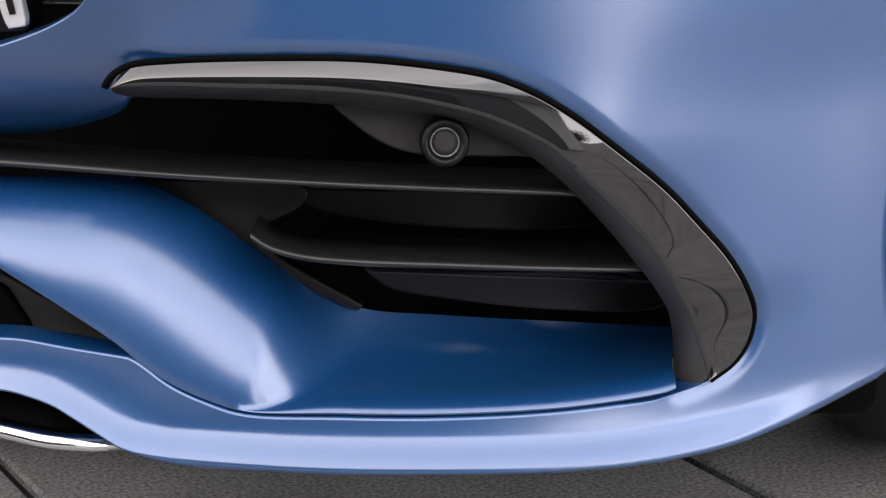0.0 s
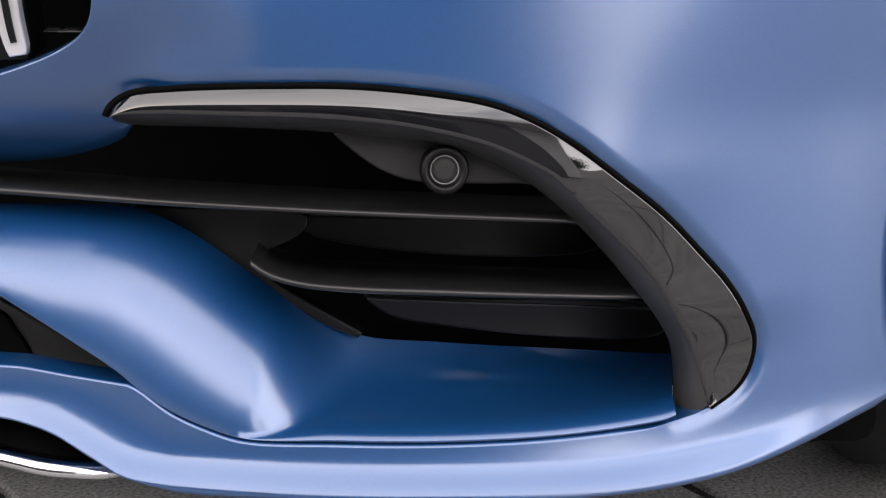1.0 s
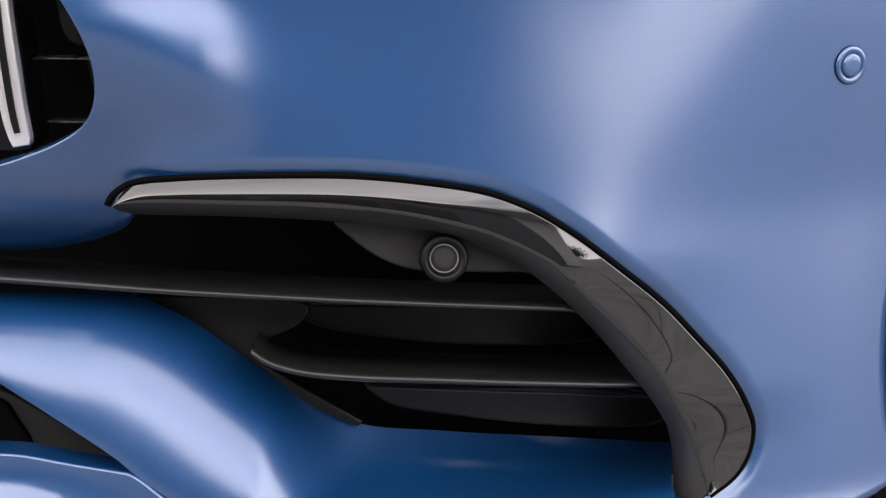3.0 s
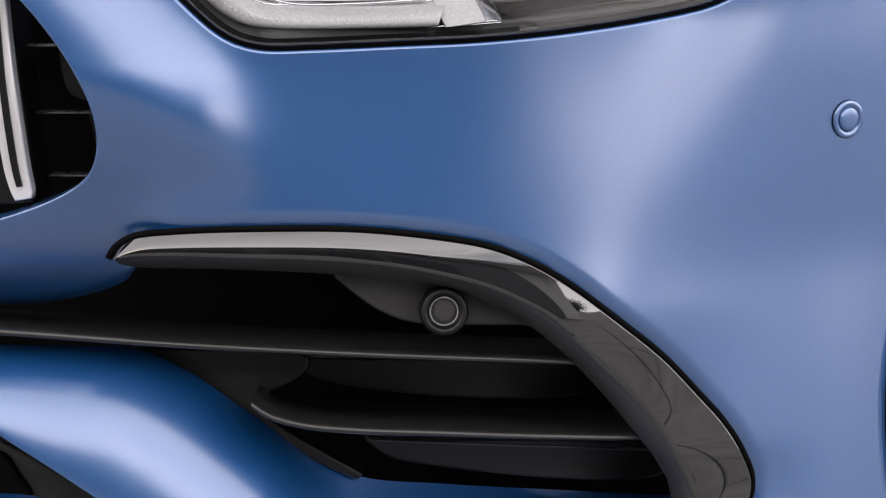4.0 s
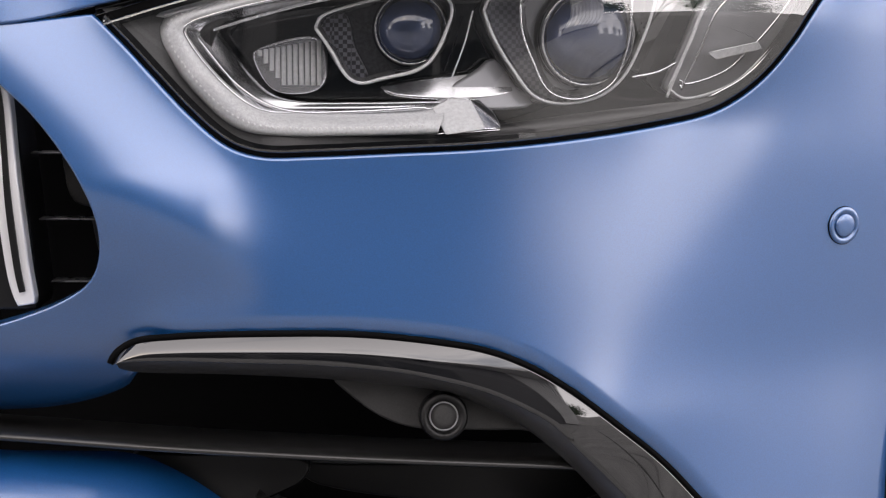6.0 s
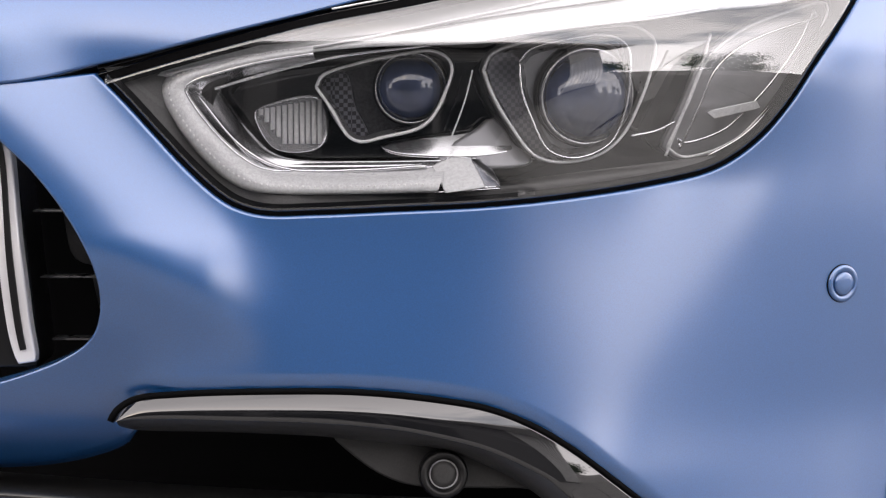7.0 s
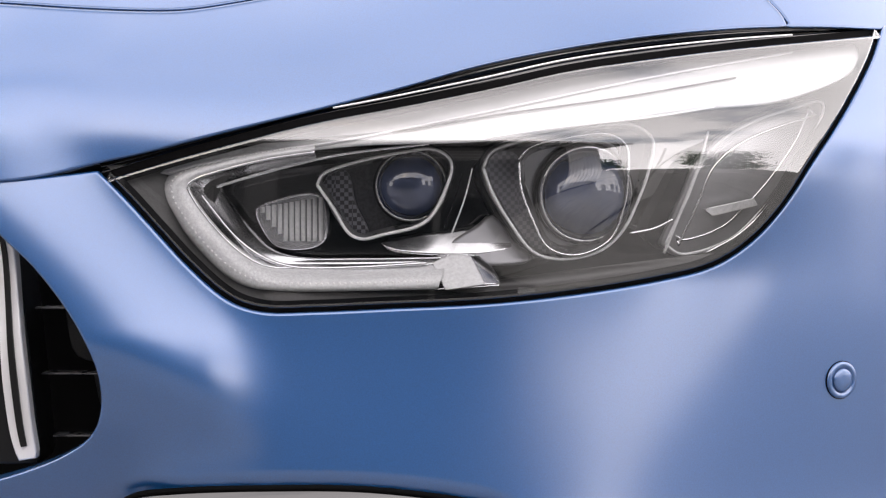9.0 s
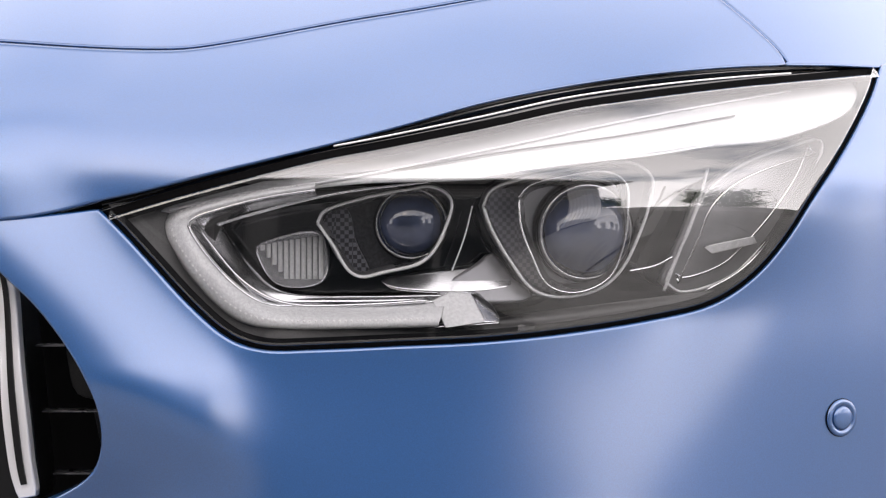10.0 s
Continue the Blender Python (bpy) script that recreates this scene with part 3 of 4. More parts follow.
def flared_skin(x, z):
    """The skin with the narrow lip that dips towards the trim."""
    y = nose_skin(x, z)
    if -0.30 < x < 0.31 and 0.15 < z < 0.50:
        d = float(np.hypot(trim_points[:, 0] - x, trim_points[:, 1] - z).min())
        y += 0.006 * max(0, 1 - d / 0.016) ** 2 * ease(0.165, 0.23, z) * ease(-0.262, -0.215, x)
    return y


bumper = panel("bumper", bumper_line, flared_skin, PAINT, car, step=0.008, r=bumper_radius, depth=0.03, rings=(0.004, 0.008, 0.012, 0.016, 0.020, 0.024, 0.028))

# bonnet, the nose panel below its shut line, and the wing
nose = panel("nose_panel", ring(HOOD_EDGE, list(reversed(FENDER_LINE)), list(reversed(SHUT))), bonnet_skin, PAINT, car, r=0.0025, depth=0.03)
shut_up = [(x, z + 0.006) for x, z in SHUT]
bonnet = panel("bonnet", ring(shut_up, [shut_up[-1], (0.215, 1.02)], [(0.215, 1.02), (-0.2, 1.03), (-0.7, 1.02), shut_up[0]]),
               bonnet_skin, PAINT, car, r=0.0025, depth=0.03)
wing = panel("wing", ring([(x + 0.005, z + 0.002) for x, z in FENDER_LINE], FENDER_EDGE,
                          [FENDER_EDGE[-1], (0.60, 0.96), (0.52, 1.03), (FENDER_LINE[0][0] + 0.005, FENDER_LINE[0][1] + 0.002)]),
             bonnet_skin, PAINT, car, r=0.0025, depth=0.03)

# black seal between bonnet edge and lamp
h_edge = on(bonnet_skin, curve([p for p in HOOD_EDGE if p[0] > -0.30] + FENDER_EDGE[1:3], 80), 0.012)
l_edge = on(skin, curve(LAMP_UPPER, 80), 0.010)
loft("bonnet_seal", [[p + Vector((0, 0.03, 0.004)) for p in h_edge]] + [[a.lerp(c, s) + Vector((0, 0.012 * math.sin(math.pi * s), 0)) for a, c in zip(h_edge, l_edge)] for s in (0, 0.2, 0.4, 0.6, 0.8, 1)]
     + [[p + Vector((0, 0.03, -0.004)) for p in l_edge]], PIANO, car, "black rubber seal under the bonnet edge")

# black sheets behind the skins, in place of the shade inside the openings
box("shade_sheet", -0.75, 0.36, 1.74, 1.76, 0.14, 0.62, MATT_BLACK, car, "black sheet in place of the unlit depth behind the bumper")

box("shade_sheet", -0.75, -0.24, 1.74, 1.76, 0.62, 0.80, MATT_BLACK, car)
panel("lower_duct", ring(LIP_LEFT, list(reversed(CHROME_LINE))), sunk(0.045), MATT_BLACK, car, depth=0.01)

# gloss black trim round the side intake
n_trim = 140
t_out, t_mid, t_in = (curve(c, n_trim) for c in (TRIM_OUTER[:-1], TRIM_RIDGE, TRIM_INNER))
# black tube that draws the shaded gap between bumper and trim
tube("trim_gap", on(skin, t_out, 0.0035), 0.0026, MATT_BLACK, car, "thin black tube in place of the shaded gap round the intake trim", sides=8)
t_out = shrink_line(t_out, -0.0022)
rows = []
o3 = [Vector((x, skin(x, z) + 0.0015 - 0.0025 * ease(-0.02, 0.15, x), z)) for x, z in t_out]
m3 = [Vector((x, skin(x, z) - 0.004 + 0.006 * ease(-0.02, 0.15, x), z)) for x, z in t_mid]
i3 = on(skin, t_in, 0.028)
rows.append(on(skin, t_out, 0.03))
rows.append(on(skin, t_out, 0.003))
for s in (0, 0.02, 0.06, *np.linspace(0.125, 1, 8)):
    rows.append([a.lerp(c, s) - Vector((0, math.sin(math.pi * s) * (0.0026 - 0.0019 * ease(-0.09, 0.09, a.x)), 0)) for a, c in zip(o3, m3)])
rows.append([a.lerp(c, 0.05) for a, c in zip(m3, i3)])
loft("intake_trim", rows, PIANO, car, "gloss black curved trim round the side intake")
rows = [[a.lerp(c, s) + Vector((0, -0.003 * math.sin(math.pi * s), 0)) for a, c in zip(m3, i3)] for s in (0.03, 0.15, 0.4, 0.7, 1.0)]
rows.append([p + Vector((0, 0.05, 0)) for p in i3])
loft("trim_inner_band", rows, BAND, car, "dark grey inner band of the intake trim")

# blade below the intake
n_bl = 110
b_top, b_low = on(blade_root, curve(BLADE_TOP, n_bl)), on(skin, curve(BLADE_LOW, n_bl), 0.002)
rows = []
for s in np.linspace(0, 1, 22):
    row = []
    for k, (a, b) in enumerate(zip(b_top, b_low)):
        # full and round towards the middle of the car, hollowed out below the slats
        hollow = ease(-0.165, -0.085, b.x)
        full = Vector(((a.x + b.x) / 2, b.y + 0.012, b.z + 0.76 * (a.z - b.z)))
        mid = full.lerp(Vector(((a.x + b.x) / 2, b.y + 0.72 * (a.y - b.y), b.z + 0.02 * (a.z - b.z))), hollow)
        edge = b + Vector((0, 0, 0.0008)).lerp(Vector((0, 0.030, 0.008)), hollow)
        row.append((1 - s) ** 2 * a + 2 * s * (1 - s) * mid + s * s * edge)
    rows.append(row)
# rounded front edge of the hollow
for w in (25, 50, 75, 90):
    c, d = math.cos(radians(w)), math.sin(radians(w))
    rows.append([b + Vector((0, 0, 0.0008 * c)).lerp(Vector((0, 0.030 * (1 - d), 0.008 * c)), ease(-0.165, -0.085, b.x)) for b in b_low])
rows.append([p + Vector((0, 0.02, 0.0)) for p in b_low])
loft("blade", rows, PAINT, car, "satin blue scooped blade under the intake slats")

# intake slats
slat_section = [(0.0, -0.0005), (0.0012, 0.0016), (0.0045, 0.003), (0.10, -0.004), (0.10, -0.010), (0.004, -0.0035), (0.0012, -0.0022)]
swept("intake_slat", on(skin, spaced(SLAT_UPPER, 0.01), 0.035), slat_section, SLAT, car)
swept("intake_slat", on(skin, spaced(SLAT_LOWER, 0.01), 0.035), slat_section, SLAT, car)
panel("sensor_bracket", closed(BRACKET), sunk(0.05), PLASTIC_GREY, car, depth=0.02)
panel("intake_bezel", closed(BEZEL), sunk(0.108), PLASTIC, car, depth=0.01)
panel("duct_wall", ring(WALLBAND + WALLBAND[:1]), sunk(0.15), PLASTIC, car, depth=0.01)
panel("duct_wall", closed(LOWBAND), sunk(0.13), PLASTIC, car, depth=0.01)
tube("duct_line", on(skin, curve(LOWBAND_LINE, 30), 0.12), 0.0012, SLAT, car, sides=6)
panel("lower_pocket", ring(POCKET + POCKET[:1]), sunk(0.06), PLASTIC_GREY, car, depth=0.02)
# black sheet laid on the pocket, in place of the shade in its hole
panel("pocket_shade", closed(POCKET_HOLE), sunk(0.05), MATT_BLACK, car, depth=0.005)

# parking sensors
up = facing(skin, *SENSOR_UPPER[0], 0.03)
R0 = SENSOR_UPPER[1][0] - SENSOR_UPPER[0][0]
sensor = lathe("parking_sensor", [(0.7 * R0, -0.03), (0.99 * R0, -0.015), (R0, 0.0), (0.97 * R0, 0.005), (0.85 * R0, 0.008), (0.68 * R0, 0.006), (0.6 * R0, 0.001)],
               up, PLASTIC, car, "black round parking sensor in a raised collar")
lathe("sensor_ring", [(0.6 * R0, 0.0), (0.6 * R0, 0.0022), (0.56 * R0, 0.0022), (0.54 * R0, 0.0022), (0.54 * R0, 0.0)], up, SILVER_GREY, sensor)
lathe("sensor_face", [(0.56 * R0, -0.002), (0.56 * R0, 0.0014), (0.3 * R0, 0.0019)], up, PLASTIC_GREY, sensor)
side = facing(skin, *SENSOR_SIDE[0])
R1 = SENSOR_SIDE[1][1] - SENSOR_SIDE[0][1]
sensor = lathe("parking_sensor", [(R1, -0.01), (R1, 0.0016), (0.95 * R1, 0.0026), (0.72 * R1, 0.0026), (0.68 * R1, 0.0012)], side, PAINT, car,
               "round blue parking sensor set in the bumper")
# added thin black ring, draws the dark gap round the sensor
lathe("sensor_gap_ring", [(1.035 * R1, -0.006), (1.035 * R1, 0.0005), (1.0 * R1, 0.0007), (1.0 * R1, -0.006)], side, MATT_BLACK, sensor)
lathe("sensor_face", [(0.62 * R1, -0.002), (0.62 * R1, 0.003), (0.5 * R1, 0.0038), (0.2 * R1, 0.004)], side, PAINT, sensor)

# grille
bar_r, bar_l = curve(BAR_R, 40), curve(BAR_L, 40)
bar_line = bar_r + list(reversed(bar_l))
panel("grille_bar", ring(bar_r, list(reversed(bar_l)), step=0.004), sunk(0.03), BAR_SILVER, car, "bright silver upright grille bar", r=0.002, depth=0.012)
groove_r = [(a[0] * 0.66 + b[0] * 0.34, a[1] * 0.66 + b[1] * 0.34) for a, b in zip(bar_r, bar_l)][1:-2]
groove_l = [(a[0] * 0.36 + b[0] * 0.64, a[1] * 0.36 + b[1] * 0.64) for a, b in zip(bar_r, bar_l)][1:-2]
panel("bar_groove", ring(groove_r, list(reversed(groove_l)), step=0.004), sunk(0.0275), PLASTIC, car, r=0.0004, depth=0.002)
panel("grille_fin", ring(FIN, list(reversed([(x - 0.03, z) for x, z in FIN])), step=0.006), sunk(0.045), PLASTIC, car, r=0.003, depth=0.06)
for k in range(3):
    p, q = SLATS[2 * k], SLATS[2 * k + 1]
    swept("grille_slat", on(skin, [(p[0] + (q[0] + 0.02 - p[0]) * s / 5, p[1]) for s in range(6)], 0.07),
          [(0, 0), (0.001, 0.0007), (0.02, 0.0007), (0.02, -0.0007), (0.001, -0.0007)], LAMP_GREY, car)

for k in range(2):
    p = SLATS[2 * k + 1]
    z1, z0 = p[1] - 0.004, SLATS[2 * k + 3][1] + 0.012
    panel("grille_panel", ring([(p[0] - 0.012, z1), (p[0] + 0.03, z1), (p[0] + 0.03, z0), (p[0] - 0.002, z0), (p[0] - 0.012, z1)]), sunk(0.10), PLASTIC_GREY, car, r=0.001, depth=0.01)

# lower chrome strip and the flap before the wheel
swept("chrome_strip", on(skin, spaced(CHROME_LINE, 0.01), 0.02),
      [(0, -0.001), (0.002, 0.004), (0.008, 0.0065), (0.02, 0.007), (0.03, 0.0), (0.02, -0.007), (0.006, -0.006), (0.001, -0.004)], CHROME, car, "bright chrome strip along the splitter")
panel("wheel_flap", ring(FLAP + FLAP[:1]), sunk(0.10), MATT_BLACK, car, "black rubber flap before the wheel", depth=0.03)

# ---------- headlamp ----------
lamp_line = ring(LAMP_UPPER, LAMP_LOWER)
headlamp = panel("headlamp", shrink(lamp_line, -0.002), sunk(0.14), MATT_BLACK, car, "clear headlamp with silver light guide and round lenses", depth=0.01)
lens_line = shrink(lamp_line, 0.009)
lens = panel("lens", lens_line, sunk(0.001), CLEAR, headlamp, "clear glossy lens cover", step=0.008, r=0.003, depth=0.004)
lens.visible_shadow = False
END_FACE = [(-0.0073, 0.66), (0.0073, 0.6664), (0.022, 0.665), (0.0331, 0.6446), (0.0028, 0.6407)]
END_TIP = [(0.023, 0.665), (0.0294, 0.664), (0.0396, 0.6552), (0.047, 0.6436), (0.034, 0.6437)]
TIP_LINE = [(-0.0064, 0.6396), (0.0027, 0.6405), (0.0211, 0.6413), (0.0459, 0.6429)]
ARM_LINES = [[(-0.2209, 0.7348), (-0.1662, 0.7471), (-0.0841, 0.7595), (0.0304, 0.7825), (0.173, 0.8132), (0.3028, 0.8378)], [(-0.1435, 0.7586), (-0.0385, 0.7677), (0.0535, 0.7826), (0.1478, 0.7962), (0.2475, 0.8141)], [(0.0349, 0.7622), (0.0998, 0.7716), (0.1711, 0.7798), (0.2253, 0.7882)]]
FRAME_LINES = [([(-0.2022, 0.7227), (-0.1907, 0.708), (-0.1677, 0.6803), (-0.1447, 0.6642), (-0.1217, 0.6572), (-0.0664, 0.6572), (-0.0134, 0.6604)], 0.03, 0.0016, CHROME), ([(-0.1838, 0.7227), (-0.14, 0.7356), (-0.0848, 0.7485), (-0.0111, 0.7577)], 0.03, 0.0012, REFLECTOR), ([(0.0075, 0.684), (0.0178, 0.712), (0.0243, 0.7377)], 0.05, 0.0007, GUIDE),
               ([(0.1882, 0.6652), (0.2021, 0.7014), (0.2188, 0.747), (0.2253, 0.7686)], 0.05, 0.0014, GUIDE), ([(0.158, 0.6826), (0.1802, 0.6871), (0.1949, 0.6942)], 0.05, 0.0012, REFLECTOR), ([(-0.1682, 0.633), (-0.1221, 0.6306), (-0.062, 0.6319), (-0.0065, 0.6355)], 0.035, 0.0016, BAR_SILVER)]
WOVEN_SMALL = [(-0.103, 0.7314), (-0.094, 0.7362), (-0.0813, 0.7343), (-0.0737, 0.7069), (-0.0633, 0.6823), (-0.0785, 0.6842), (-0.0926, 0.7022)]
WOVEN_LARGE = [(0.0351, 0.7447), (0.0479, 0.7518), (0.0622, 0.747), (0.067, 0.7209), (0.0791, 0.6875), (0.0961, 0.6624), (0.0792, 0.666), (0.0575, 0.6948), (0.0408, 0.7233)]
SHROUD = [(0.0627, 0.7447), (0.0707, 0.7541), (0.1015, 0.7626), (0.1399, 0.7659), (0.1533, 0.7565), (0.1551, 0.7352), (0.152, 0.7068), (0.1404, 0.6783), (0.1114, 0.6654), (0.0874, 0.6719), (0.0731, 0.6979), (0.0645, 0.7214)]
MARKER_BAR = [(0.2246, 0.7022), (0.2675, 0.7106), (0.2702, 0.7057), (0.2308, 0.6973)]
# black rim and inner wall
rim_out, rim_in = on(skin, lamp_line, 0.006), on(skin, shrink(lamp_line, 0.012), 0.006)
rim_deep = on(skin, shrink(lamp_line, 0.004), 0.135)
shut_rows = [[*r, r[0]] for r in (on(skin, lamp_line, 0.02), rim_out, rim_in, rim_deep)]
loft("seal", shut_rows, MATT_BLACK, headlamp, "black rubber seal")
panel("inner_bezel", shrink(lamp_line, 0.009), sunk(0.10), PIANO, headlamp, "gloss black inner bezel", depth=0.01)
d_out, d_in = curve(DRL_OUT, 80), curve(DRL_IN, 80)
a3, b3 = on(skin, d_out, 0.016), on(skin, d_in, 0.016)
# the guide's face looks slightly upwards
for a, c in zip(a3, b3):
    if c.z > a.z:
        c.y += 1.1 * (c.z - a.z)
    else:
        a.y += 1.1 * (a.z - c.z)
# grey channel between lamp edge and light guide
rim_low = [p for p in curve(list(reversed(LAMP_LOWER)), 160)][:110]
chan = curve(shrink_line(rim_low, 0.009), 80)
loft("lower_channel", [on(skin, chan, 0.012), [a.lerp(c, 0.5) + Vector((0, 0.02, 0)) for a, c in zip(on(skin, chan, 0.012), a3)], [p + Vector((0, 0.018, 0)) for p in a3]],
     BAND, headlamp, "dark grey channel along the lamp edge")
rows = [[p + Vector((0, 0.03, 0)) for p in a3]]
for s in np.linspace(0, 1, 9):
    rows.append([a.lerp(c, s) - Vector((0, 0.010 * math.sin(math.pi * s) ** 0.7, 0)) for a, c in zip(a3, b3)])
rows.append([p + Vector((0, 0.03, 0)) for p in b3])
guide = loft("light_guide", rows, GUIDE, headlamp, "white hooked daytime light guide")
for k in range(3, 77):
    q = a3[k].lerp(b3[k], 0.34) + Vector((0, -0.0088, 0))
    lathe("prism", [(0.0011, -0.001), (0.0011, 0.0002), (0.0006, 0.0006)], Matrix.Translation(q) @ Matrix.Rotation(radians(90), 4, "X"), WHITE_METAL, guide, sides=8)
tube("guide_edge", [a.lerp(c, 0.93) - Vector((0, 0.004, 0)) for a, c in zip(a3, b3)], 0.0012, CHROME, guide, sides=8)
r3 = on(skin, curve(RIM, 80), 0.045)
loft("guide_reflector", [b3, [a.lerp(c, 0.5) + Vector((0, 0.010, 0)) for a, c in zip(b3, r3)], r3, [p + Vector((0, 0.03, 0)) for p in r3]], REFLECTOR, headlamp, "silver inner frame")


def arm_depth(x, z):
    return skin(x, z) + 0.016 + 0.25 * (z - (0.735 + 0.17 * (x + 0.2)))


# its white also carries the sky's reflection along the top of the lens
panel("upper_arm", closed(UPPER_ARM), arm_depth, GUIDE, headlamp, "white upper light blade, its white also in place of sky reflection", depth=0.01)
panel("guide_end", corners(END_FACE), lambda x, z: skin(x, z) + 0.016 + 0.9 * (z - 0.645), GUIDE, headlamp, "polished pale end piece", step=0.004, r=0.0012, depth=0.02)
panel("guide_tip", corners(END_TIP), lambda x, z: skin(x, z) + 0.020 + 0.9 * (z - 0.645) + 0.8 * (x - END_TIP[0][0]), CHROME, headlamp, "curved chrome tip", step=0.004, r=0.0015, depth=0.02)
tube("guide_tip_line", on(skin, curve(TIP_LINE, 20), 0.017), 0.0009, CHROME, headlamp, sides=8)
for k, run in enumerate(ARM_LINES):
    tube("arm_line", on(arm_depth, curve(run, 40), -0.002), (0.0011, 0.0008, 0.0010)[k], (BAR_SILVER, LAMP_GREY, BAR_SILVER)[k], headlamp, sides=8)
for run, off, rad, mat in FRAME_LINES:
    tube("frame_line", on(skin, curve(run, 40), off), rad, mat, headlamp, sides=8)
ribs = panel("ribbed_reflector", closed(RIBS), sunk(0.08), REFLECTOR, headlamp, depth=0.01)
for k in range(11):
    x = RIBS[0][0] + 0.004 + k * 0.0049
    z0, z1 = RIBS[0][1] - 0.002 - 0.024 * min(1, k / 4), RIBS[0][1] + 0.003 + 0.0008 * k
    tube("rib", [Vector((x, skin(x, z0 + (z1 - z0) * s / 4) + 0.078, z0 + (z1 - z0) * s / 4)) for s in range(5)], 0.0021, GUIDE, ribs, sides=8)
panel("reflector_strip", closed(STRIP), lambda x, z: skin(x, z) + 0.065 + 0.6 * (z - 0.67), REFLECTOR, headlamp, depth=0.01)
panel("reflector_sweep", closed(SWEEP), lambda x, z: skin(x, z) + 0.07 + 0.4 * (z - 0.68), SILVER_GREY, headlamp, "pale curved reflector between the lenses", depth=0.01)
tube("chrome_line", on(skin, curve(LOW_LINE, 60), 0.02), 0.0014, CHROME, headlamp, sides=8)
tube("chrome_line", on(skin, curve(TOP_LINE, 60), 0.004), 0.0008, BAR_SILVER, headlamp, sides=8)
tube("chrome_line", on(skin, curve(SIDE_LINE, 60), 0.03), 0.0013, REFLECTOR, headlamp, sides=8)
# the large module's pale inside has the bright yard's reflection in its colour
for pts, ball, off, inner in ((MOD1, BALL1, 0.05, CARBON), (MOD2, BALL2, 0.05, SILVER_GREY)):
    line = closed(pts)
    mod = panel("projector_module", line, sunk(off + 0.03), inner, headlamp, "dark projector lamp with a clear rim", depth=0.02)
    edge, back = on(skin, line, off), on(skin, shrink(line, 0.004), off + 0.03)
    loft("module_wall", [[*edge, edge[0]], [*back, back[0]]], LAMP_GREY, mod)
    tube("module_rim", edge + edge[:1], 0.0014, GUIDE, mod, sides=8)
    m = facing(skin, *ball[0], off + 0.02)
    R = ball[1][0] - ball[0][0]
    lathe("projector_lens", [(R, -0.02), (R, 0.0), (0.96 * R, 0.22 * R), (0.85 * R, 0.42 * R), (0.65 * R, 0.6 * R), (0.4 * R, 0.72 * R), (0.12 * R, 0.77 * R)], m, LENS_GLASS, mod, "grey glass projector lens")
    lathe("lens_collar", [(1.10 * R, -0.02), (1.10 * R, 0.002), (1.05 * R, 0.004), (1.0 * R, 0.002), (0.99 * R, -0.02)], m, REFLECTOR, mod)
    patch, weave = (WOVEN_SMALL, WEAVE_DARK) if pts is MOD1 else (WOVEN_LARGE, WEAVE_PALE)
    panel("woven_panel", closed(patch), sunk(off + 0.024), weave, mod, "woven trim beside the lens", step=0.006, r=0.001, depth=0.005)
    lathe("lens_ring", [(1.16 * R, -0.022), (1.16 * R, -0.004), (1.13 * R, -0.003), (1.12 * R, -0.02)], m, PLASTIC, mod)
edge = on(skin, closed(MOD3), 0.05)
# marker kept pale too, for the yard reflected in the lens before it
marker = panel("side_marker", closed(MOD3), sunk(0.07), SILVER_GREY, headlamp, depth=0.01)
tube("side_marker_rim", edge + edge[:1], 0.0014, GUIDE, marker, sides=8)
panel("marker_bar", corners(MARKER_BAR), sunk(0.055), GUIDE, marker, step=0.006, r=0.001, depth=0.008)
hood = on(skin, closed(SHROUD), 0.045)
deep = on(skin, shrink(closed(SHROUD), 0.006), 0.078)
loft("lens_shroud", [[*hood, hood[0]], [*deep, deep[0]]], LAMP_GREY, mod, "dark shroud round the large lens")
tube("shroud_rim", hood + hood[:1], 0.0009, REFLECTOR, mod, sides=8)
inner3 = shrink(closed(MOD3), 0.012)
edge = on(skin, inner3, 0.06)
tube("side_marker_rim", edge + edge[:1], 0.0012, REFLECTOR, marker, sides=8)

# ---------- wheel ----------
wheel = tagged(new("wheel"), "black tyre on a dark wheel")
wheel.parent = car
axle = Matrix.Translation((0.41, 1.95, 0.335)) @ Matrix.Rotation(radians(90), 4, "Y")
lathe("tyre", [(0.25, 0.0), (0.29, -0.005), (0.322, 0.004), (0.334, 0.02), (0.335, 0.06), (0.329, 0.062), (0.329, 0.068), (0.335, 0.07), (0.335, 0.11), (0.329, 0.112),
               (0.329, 0.118), (0.335, 0.12), (0.335, 0.22), (0.322, 0.246), (0.25, 0.25)], axle, RUBBER, wheel, "black rubber tyre", sides=96)
lathe("rim", [(0.25, 0.03), (0.25, 0.22), (0.05, 0.2)], axle, STEEL_DARK, wheel)

# body behind the front: flanks, cabin and underside, which shade the paving
hull = []
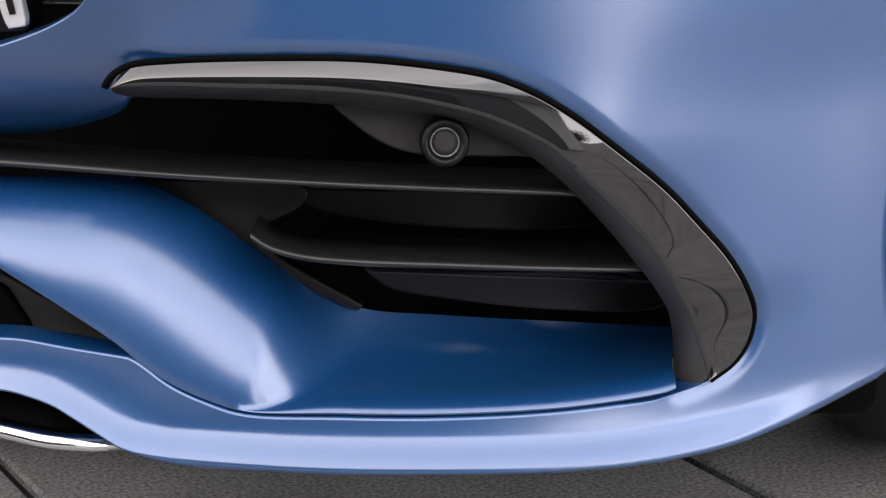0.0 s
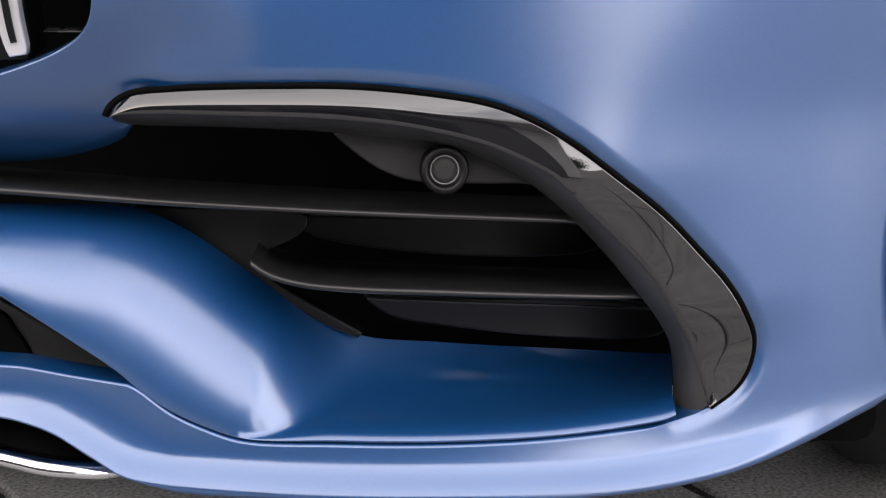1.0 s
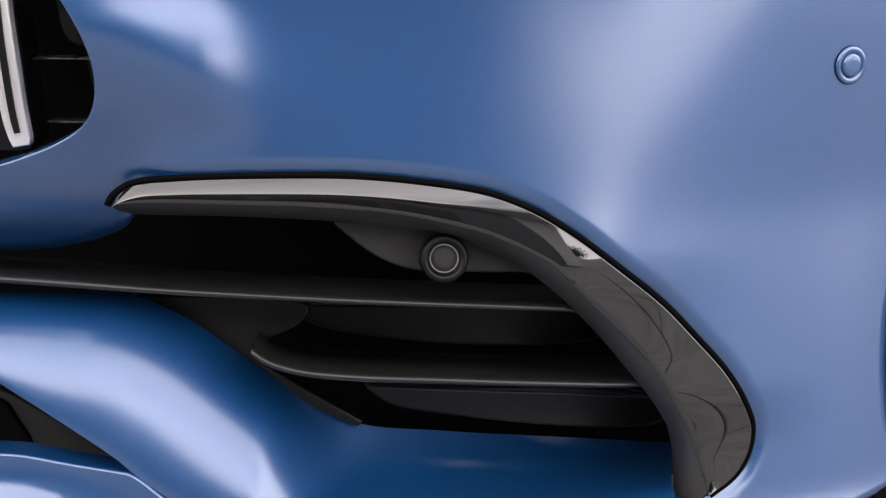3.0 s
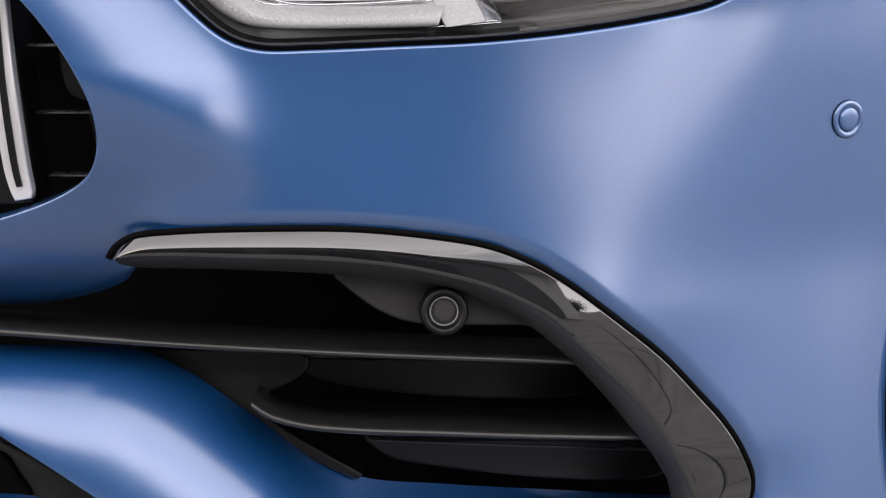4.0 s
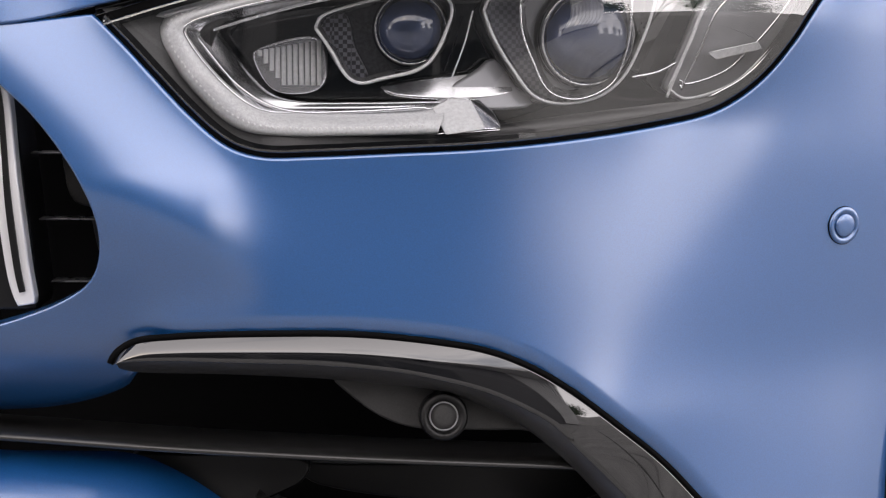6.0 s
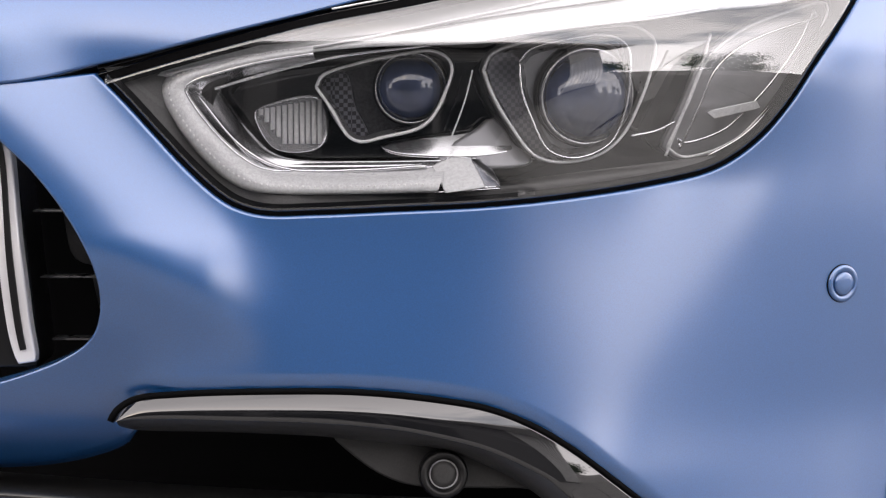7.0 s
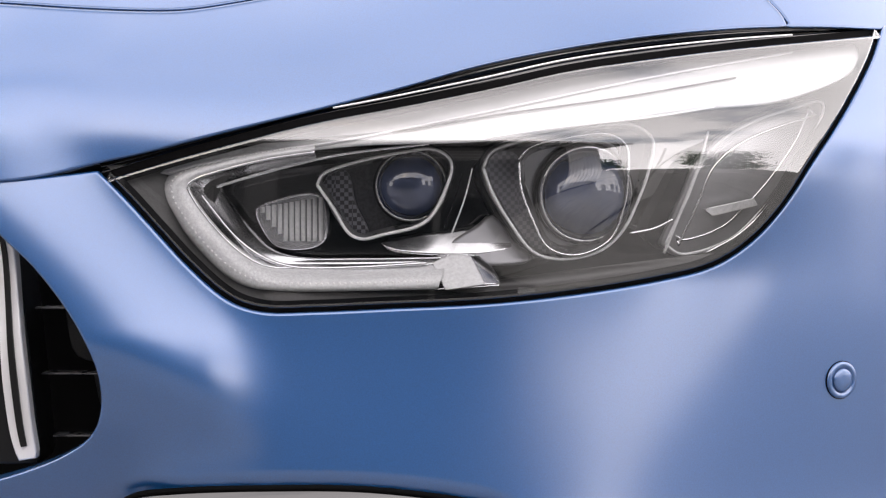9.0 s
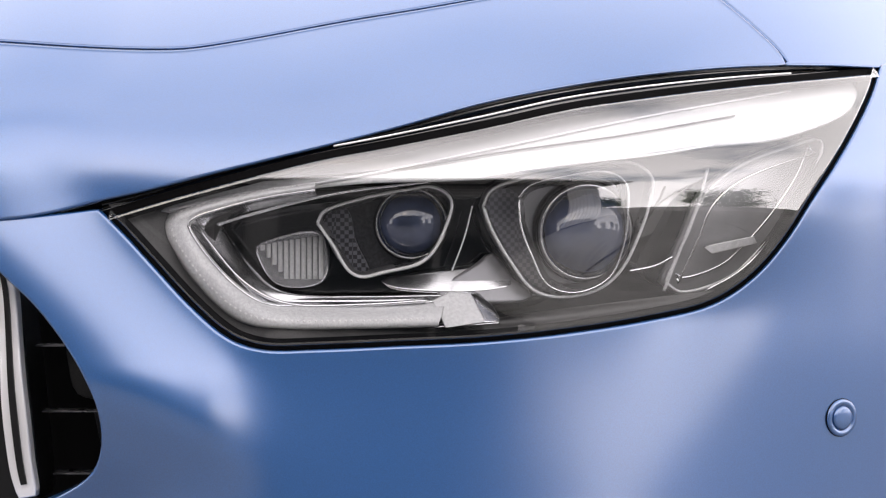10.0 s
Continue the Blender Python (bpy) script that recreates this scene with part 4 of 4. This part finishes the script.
for y, half, top, low in ((1.80, 0.55, 0.80, 0.20), (1.98, 0.86, 0.955, 0.30), (2.3, 0.94, 1.03, 0.34), (2.6, 0.96, 1.04, 0.16), (3.1, 0.95, 1.06, 0.16), (3.9, 0.80, 1.40, 0.16), (4.6, 0.78, 1.44, 0.16), (5.5, 0.80, 1.25, 0.17), (6.3, 0.85, 1.08, 0.25), (6.6, 0.7, 0.9, 0.4)):
    row = []
    for k in range(25):
        w = math.pi * k / 12
        cx, cz = math.cos(w), math.sin(w)
        row.append(Vector((-0.36 + half * math.copysign(abs(cx) ** 0.45, cx), y, (top + low) / 2 + (top - low) / 2 * math.copysign(abs(cz) ** 0.45, cz))))
    hull.append(row)
loft("body_shell", hull, PAINT, car)

# ---------- ground ----------
TURN_SLABS, SLAB = 31.5, 0.612
bm = bmesh.new()
bmesh.ops.create_grid(bm, x_segments=8, y_segments=8, size=400)
ground = tagged(part("ground", bm, JOINT, None), "dark sanded ground under the paving", "ground", kind="structure")
ground.location.z = -0.012

# ---------- surroundings seen in the gloss ----------
hall = tagged(new("hall"), "dark glazed hall with a white roof edge", "building")
box("wall", -14, 5.0, -9.4, -7.2, 0, 3.9, STEEL_DARK, hall)
for k in range(-3, 6):
    x = -8.4 + 1.88 * k
    box("window", x, x + 1.7, -7.21, -7.15, 0.3, 2.6, WINDOW_GLASS, hall, bevel=0.01)
for k in range(4):
    box("louvre", -14, 5.0, -7.26, -7.18, 2.75 + 0.27 * k, 2.83 + 0.27 * k, RENDERED, hall, bevel=0.01)
for k in range(9):
    box("cladding", 4.1 + 0.1 * k, 4.17 + 0.1 * k, -7.24, -7.14, 0.1, 3.88, WHITE_METAL, hall, bevel=0.01)
box("roof", -14.5, 5.3, -10, -5.9, 3.9, 4.05, WHITE_METAL, hall)
for k in range(-2, 6):
    box("beam", -9 + 2.2 * k, -8.85 + 2.2 * k, -7.2, -6.0, 3.65, 3.9, STEEL_DARK, hall)
annexe = tagged(new("annexe"), "grey rendered annexe beside the yard", "building")
box("wall", -17, -12, -3, 14, 0, 6.5, RENDERED, annexe)
for k in range(7):
    box("window", -12.02, -11.96, -2 + 2.3 * k, -0.5 + 2.3 * k, 1, 5, WINDOW_GLASS, annexe, bevel=0.01)
wall = tagged(box("yard_wall", 5.0, 40, -15.3, -15, 0, 2.0, PALE_RENDER), "grey rendered yard wall", "wall", kind="structure")


def tree(x, y, h, seed):
    rng = random.Random(seed)
    t = tagged(new("tree"), "leafy broadleaf tree behind the yard wall", "tree", "trees behind the wall")
    t.location = (x, y, 0)
    bm = bmesh.new()
    def limb(a, b, r0, r1):
        d = (b - a).normalized()
        s = d.orthogonal().normalized()
        u = d.cross(s)
        q = [[bm.verts.new(p + r * (math.cos(k * math.pi / 3) * s + math.sin(k * math.pi / 3) * u)) for k in range(6)] for p, r in ((a, r0), (b, r1))]
        for k in range(6):
            bm.faces.new((q[0][k], q[0][(k + 1) % 6], q[1][(k + 1) % 6], q[1][k]))
    limb(Vector((0, 0, 0)), Vector((0.1, 0, h * 0.5)), 0.16, 0.09)
    tips = []
    for k in range(13):
        w = k * 2.4
        tip = Vector((math.cos(w) * h * 0.25 * rng.uniform(0.5, 1), math.sin(w) * h * 0.25, h * rng.uniform(0.28, 0.92)))
        limb(Vector((0.05, 0, h * rng.uniform(0.2, 0.45))), tip, 0.09, 0.03)
        tips.append(tip)
    part("trunk", bm, BARK, t)
    verts, faces = [], []
    for tip in tips:
        for _ in range(420):
            c = tip + Vector((rng.gauss(0, 1), rng.gauss(0, 1), rng.gauss(0, 0.8))) * h * 0.10
            a = Vector((rng.uniform(-1, 1), rng.uniform(-1, 1), rng.uniform(-1, 1))).normalized() * 0.14
            b = a.orthogonal().normalized() * 0.09
            i = len(verts)
            verts += [c - a, c + b, c + a, c - b]
            faces.append((i, i + 1, i + 2, i + 3))
    mesh = bpy.data.meshes.new("crown")
    mesh.from_pydata(verts, [], faces)
    linked("crown", mesh, LEAF, t)
    return t


# last three stand right of the yard, added to darken the bumper corner's reflection
for k, (x, y, h) in enumerate(((13.5, -24, 6.0), (24, -21, 9), (29, -10, 8.5), (34, -3, 6.5), (33, 6, 5.5), (32, 15, 6))):
    tree(x, y, h, k)

# ---------- paving slabs ----------
turn = Matrix.Rotation(radians(TURN_SLABS), 4, "Z")
bm = bmesh.new()
bmesh.ops.create_cube(bm, size=1, matrix=Matrix.Translation((0, 0, -0.02)) @ Matrix.Diagonal((SLAB - 0.012, SLAB - 0.012, 0.04, 1)))
bmesh.ops.bevel(bm, geom=[e for e in bm.edges if e.verts[0].co.z > -0.01 and e.verts[1].co.z > -0.01], offset=0.004, segments=1, affect="EDGES")
slab_mesh = bpy.data.meshes.new("slab")
bm.to_mesh(slab_mesh)
bm.free()
slab_mesh.materials.append(CONCRETE)
slab_rng = random.Random(4)
for i in range(-8, 9):
    for j in range(-8, 9):
        ob = new("slab", slab_mesh)
        ob.parent = ground
        p = turn @ Vector(((i + 0.5) * SLAB, (j + 0.37 * (i % 2)) * SLAB, 0))
        ob.location = (p.x + SLAB_X, p.y + 1.757, 0.012 + slab_rng.uniform(-0.0015, 0.0015))
        ob.rotation_euler = (0, 0, radians(TURN_SLABS) + slab_rng.uniform(-0.003, 0.003))
verts, faces = [], []
for i in range(-45, 46):
    for j in range(-45, 46):
        if -8 <= i <= 8 and -8 <= j <= 8:
            continue
        c = Vector(((i + 0.5) * SLAB, (j + 0.37 * (i % 2)) * SLAB, 0))
        h, k = SLAB / 2 - 0.006, len(verts)
        for dx, dy in ((-h, -h), (h, -h), (h, h), (-h, h)):
            p = turn @ (c + Vector((dx, dy, 0)))
            verts.append((p.x + SLAB_X, p.y + 1.757, 0.012))
        faces.append((k, k + 1, k + 2, k + 3))
mesh = bpy.data.meshes.new("far_slabs")
mesh.from_pydata(verts, [], faces)
tagged(linked("far_slabs", mesh, CONCRETE, ground), kind="stuff")
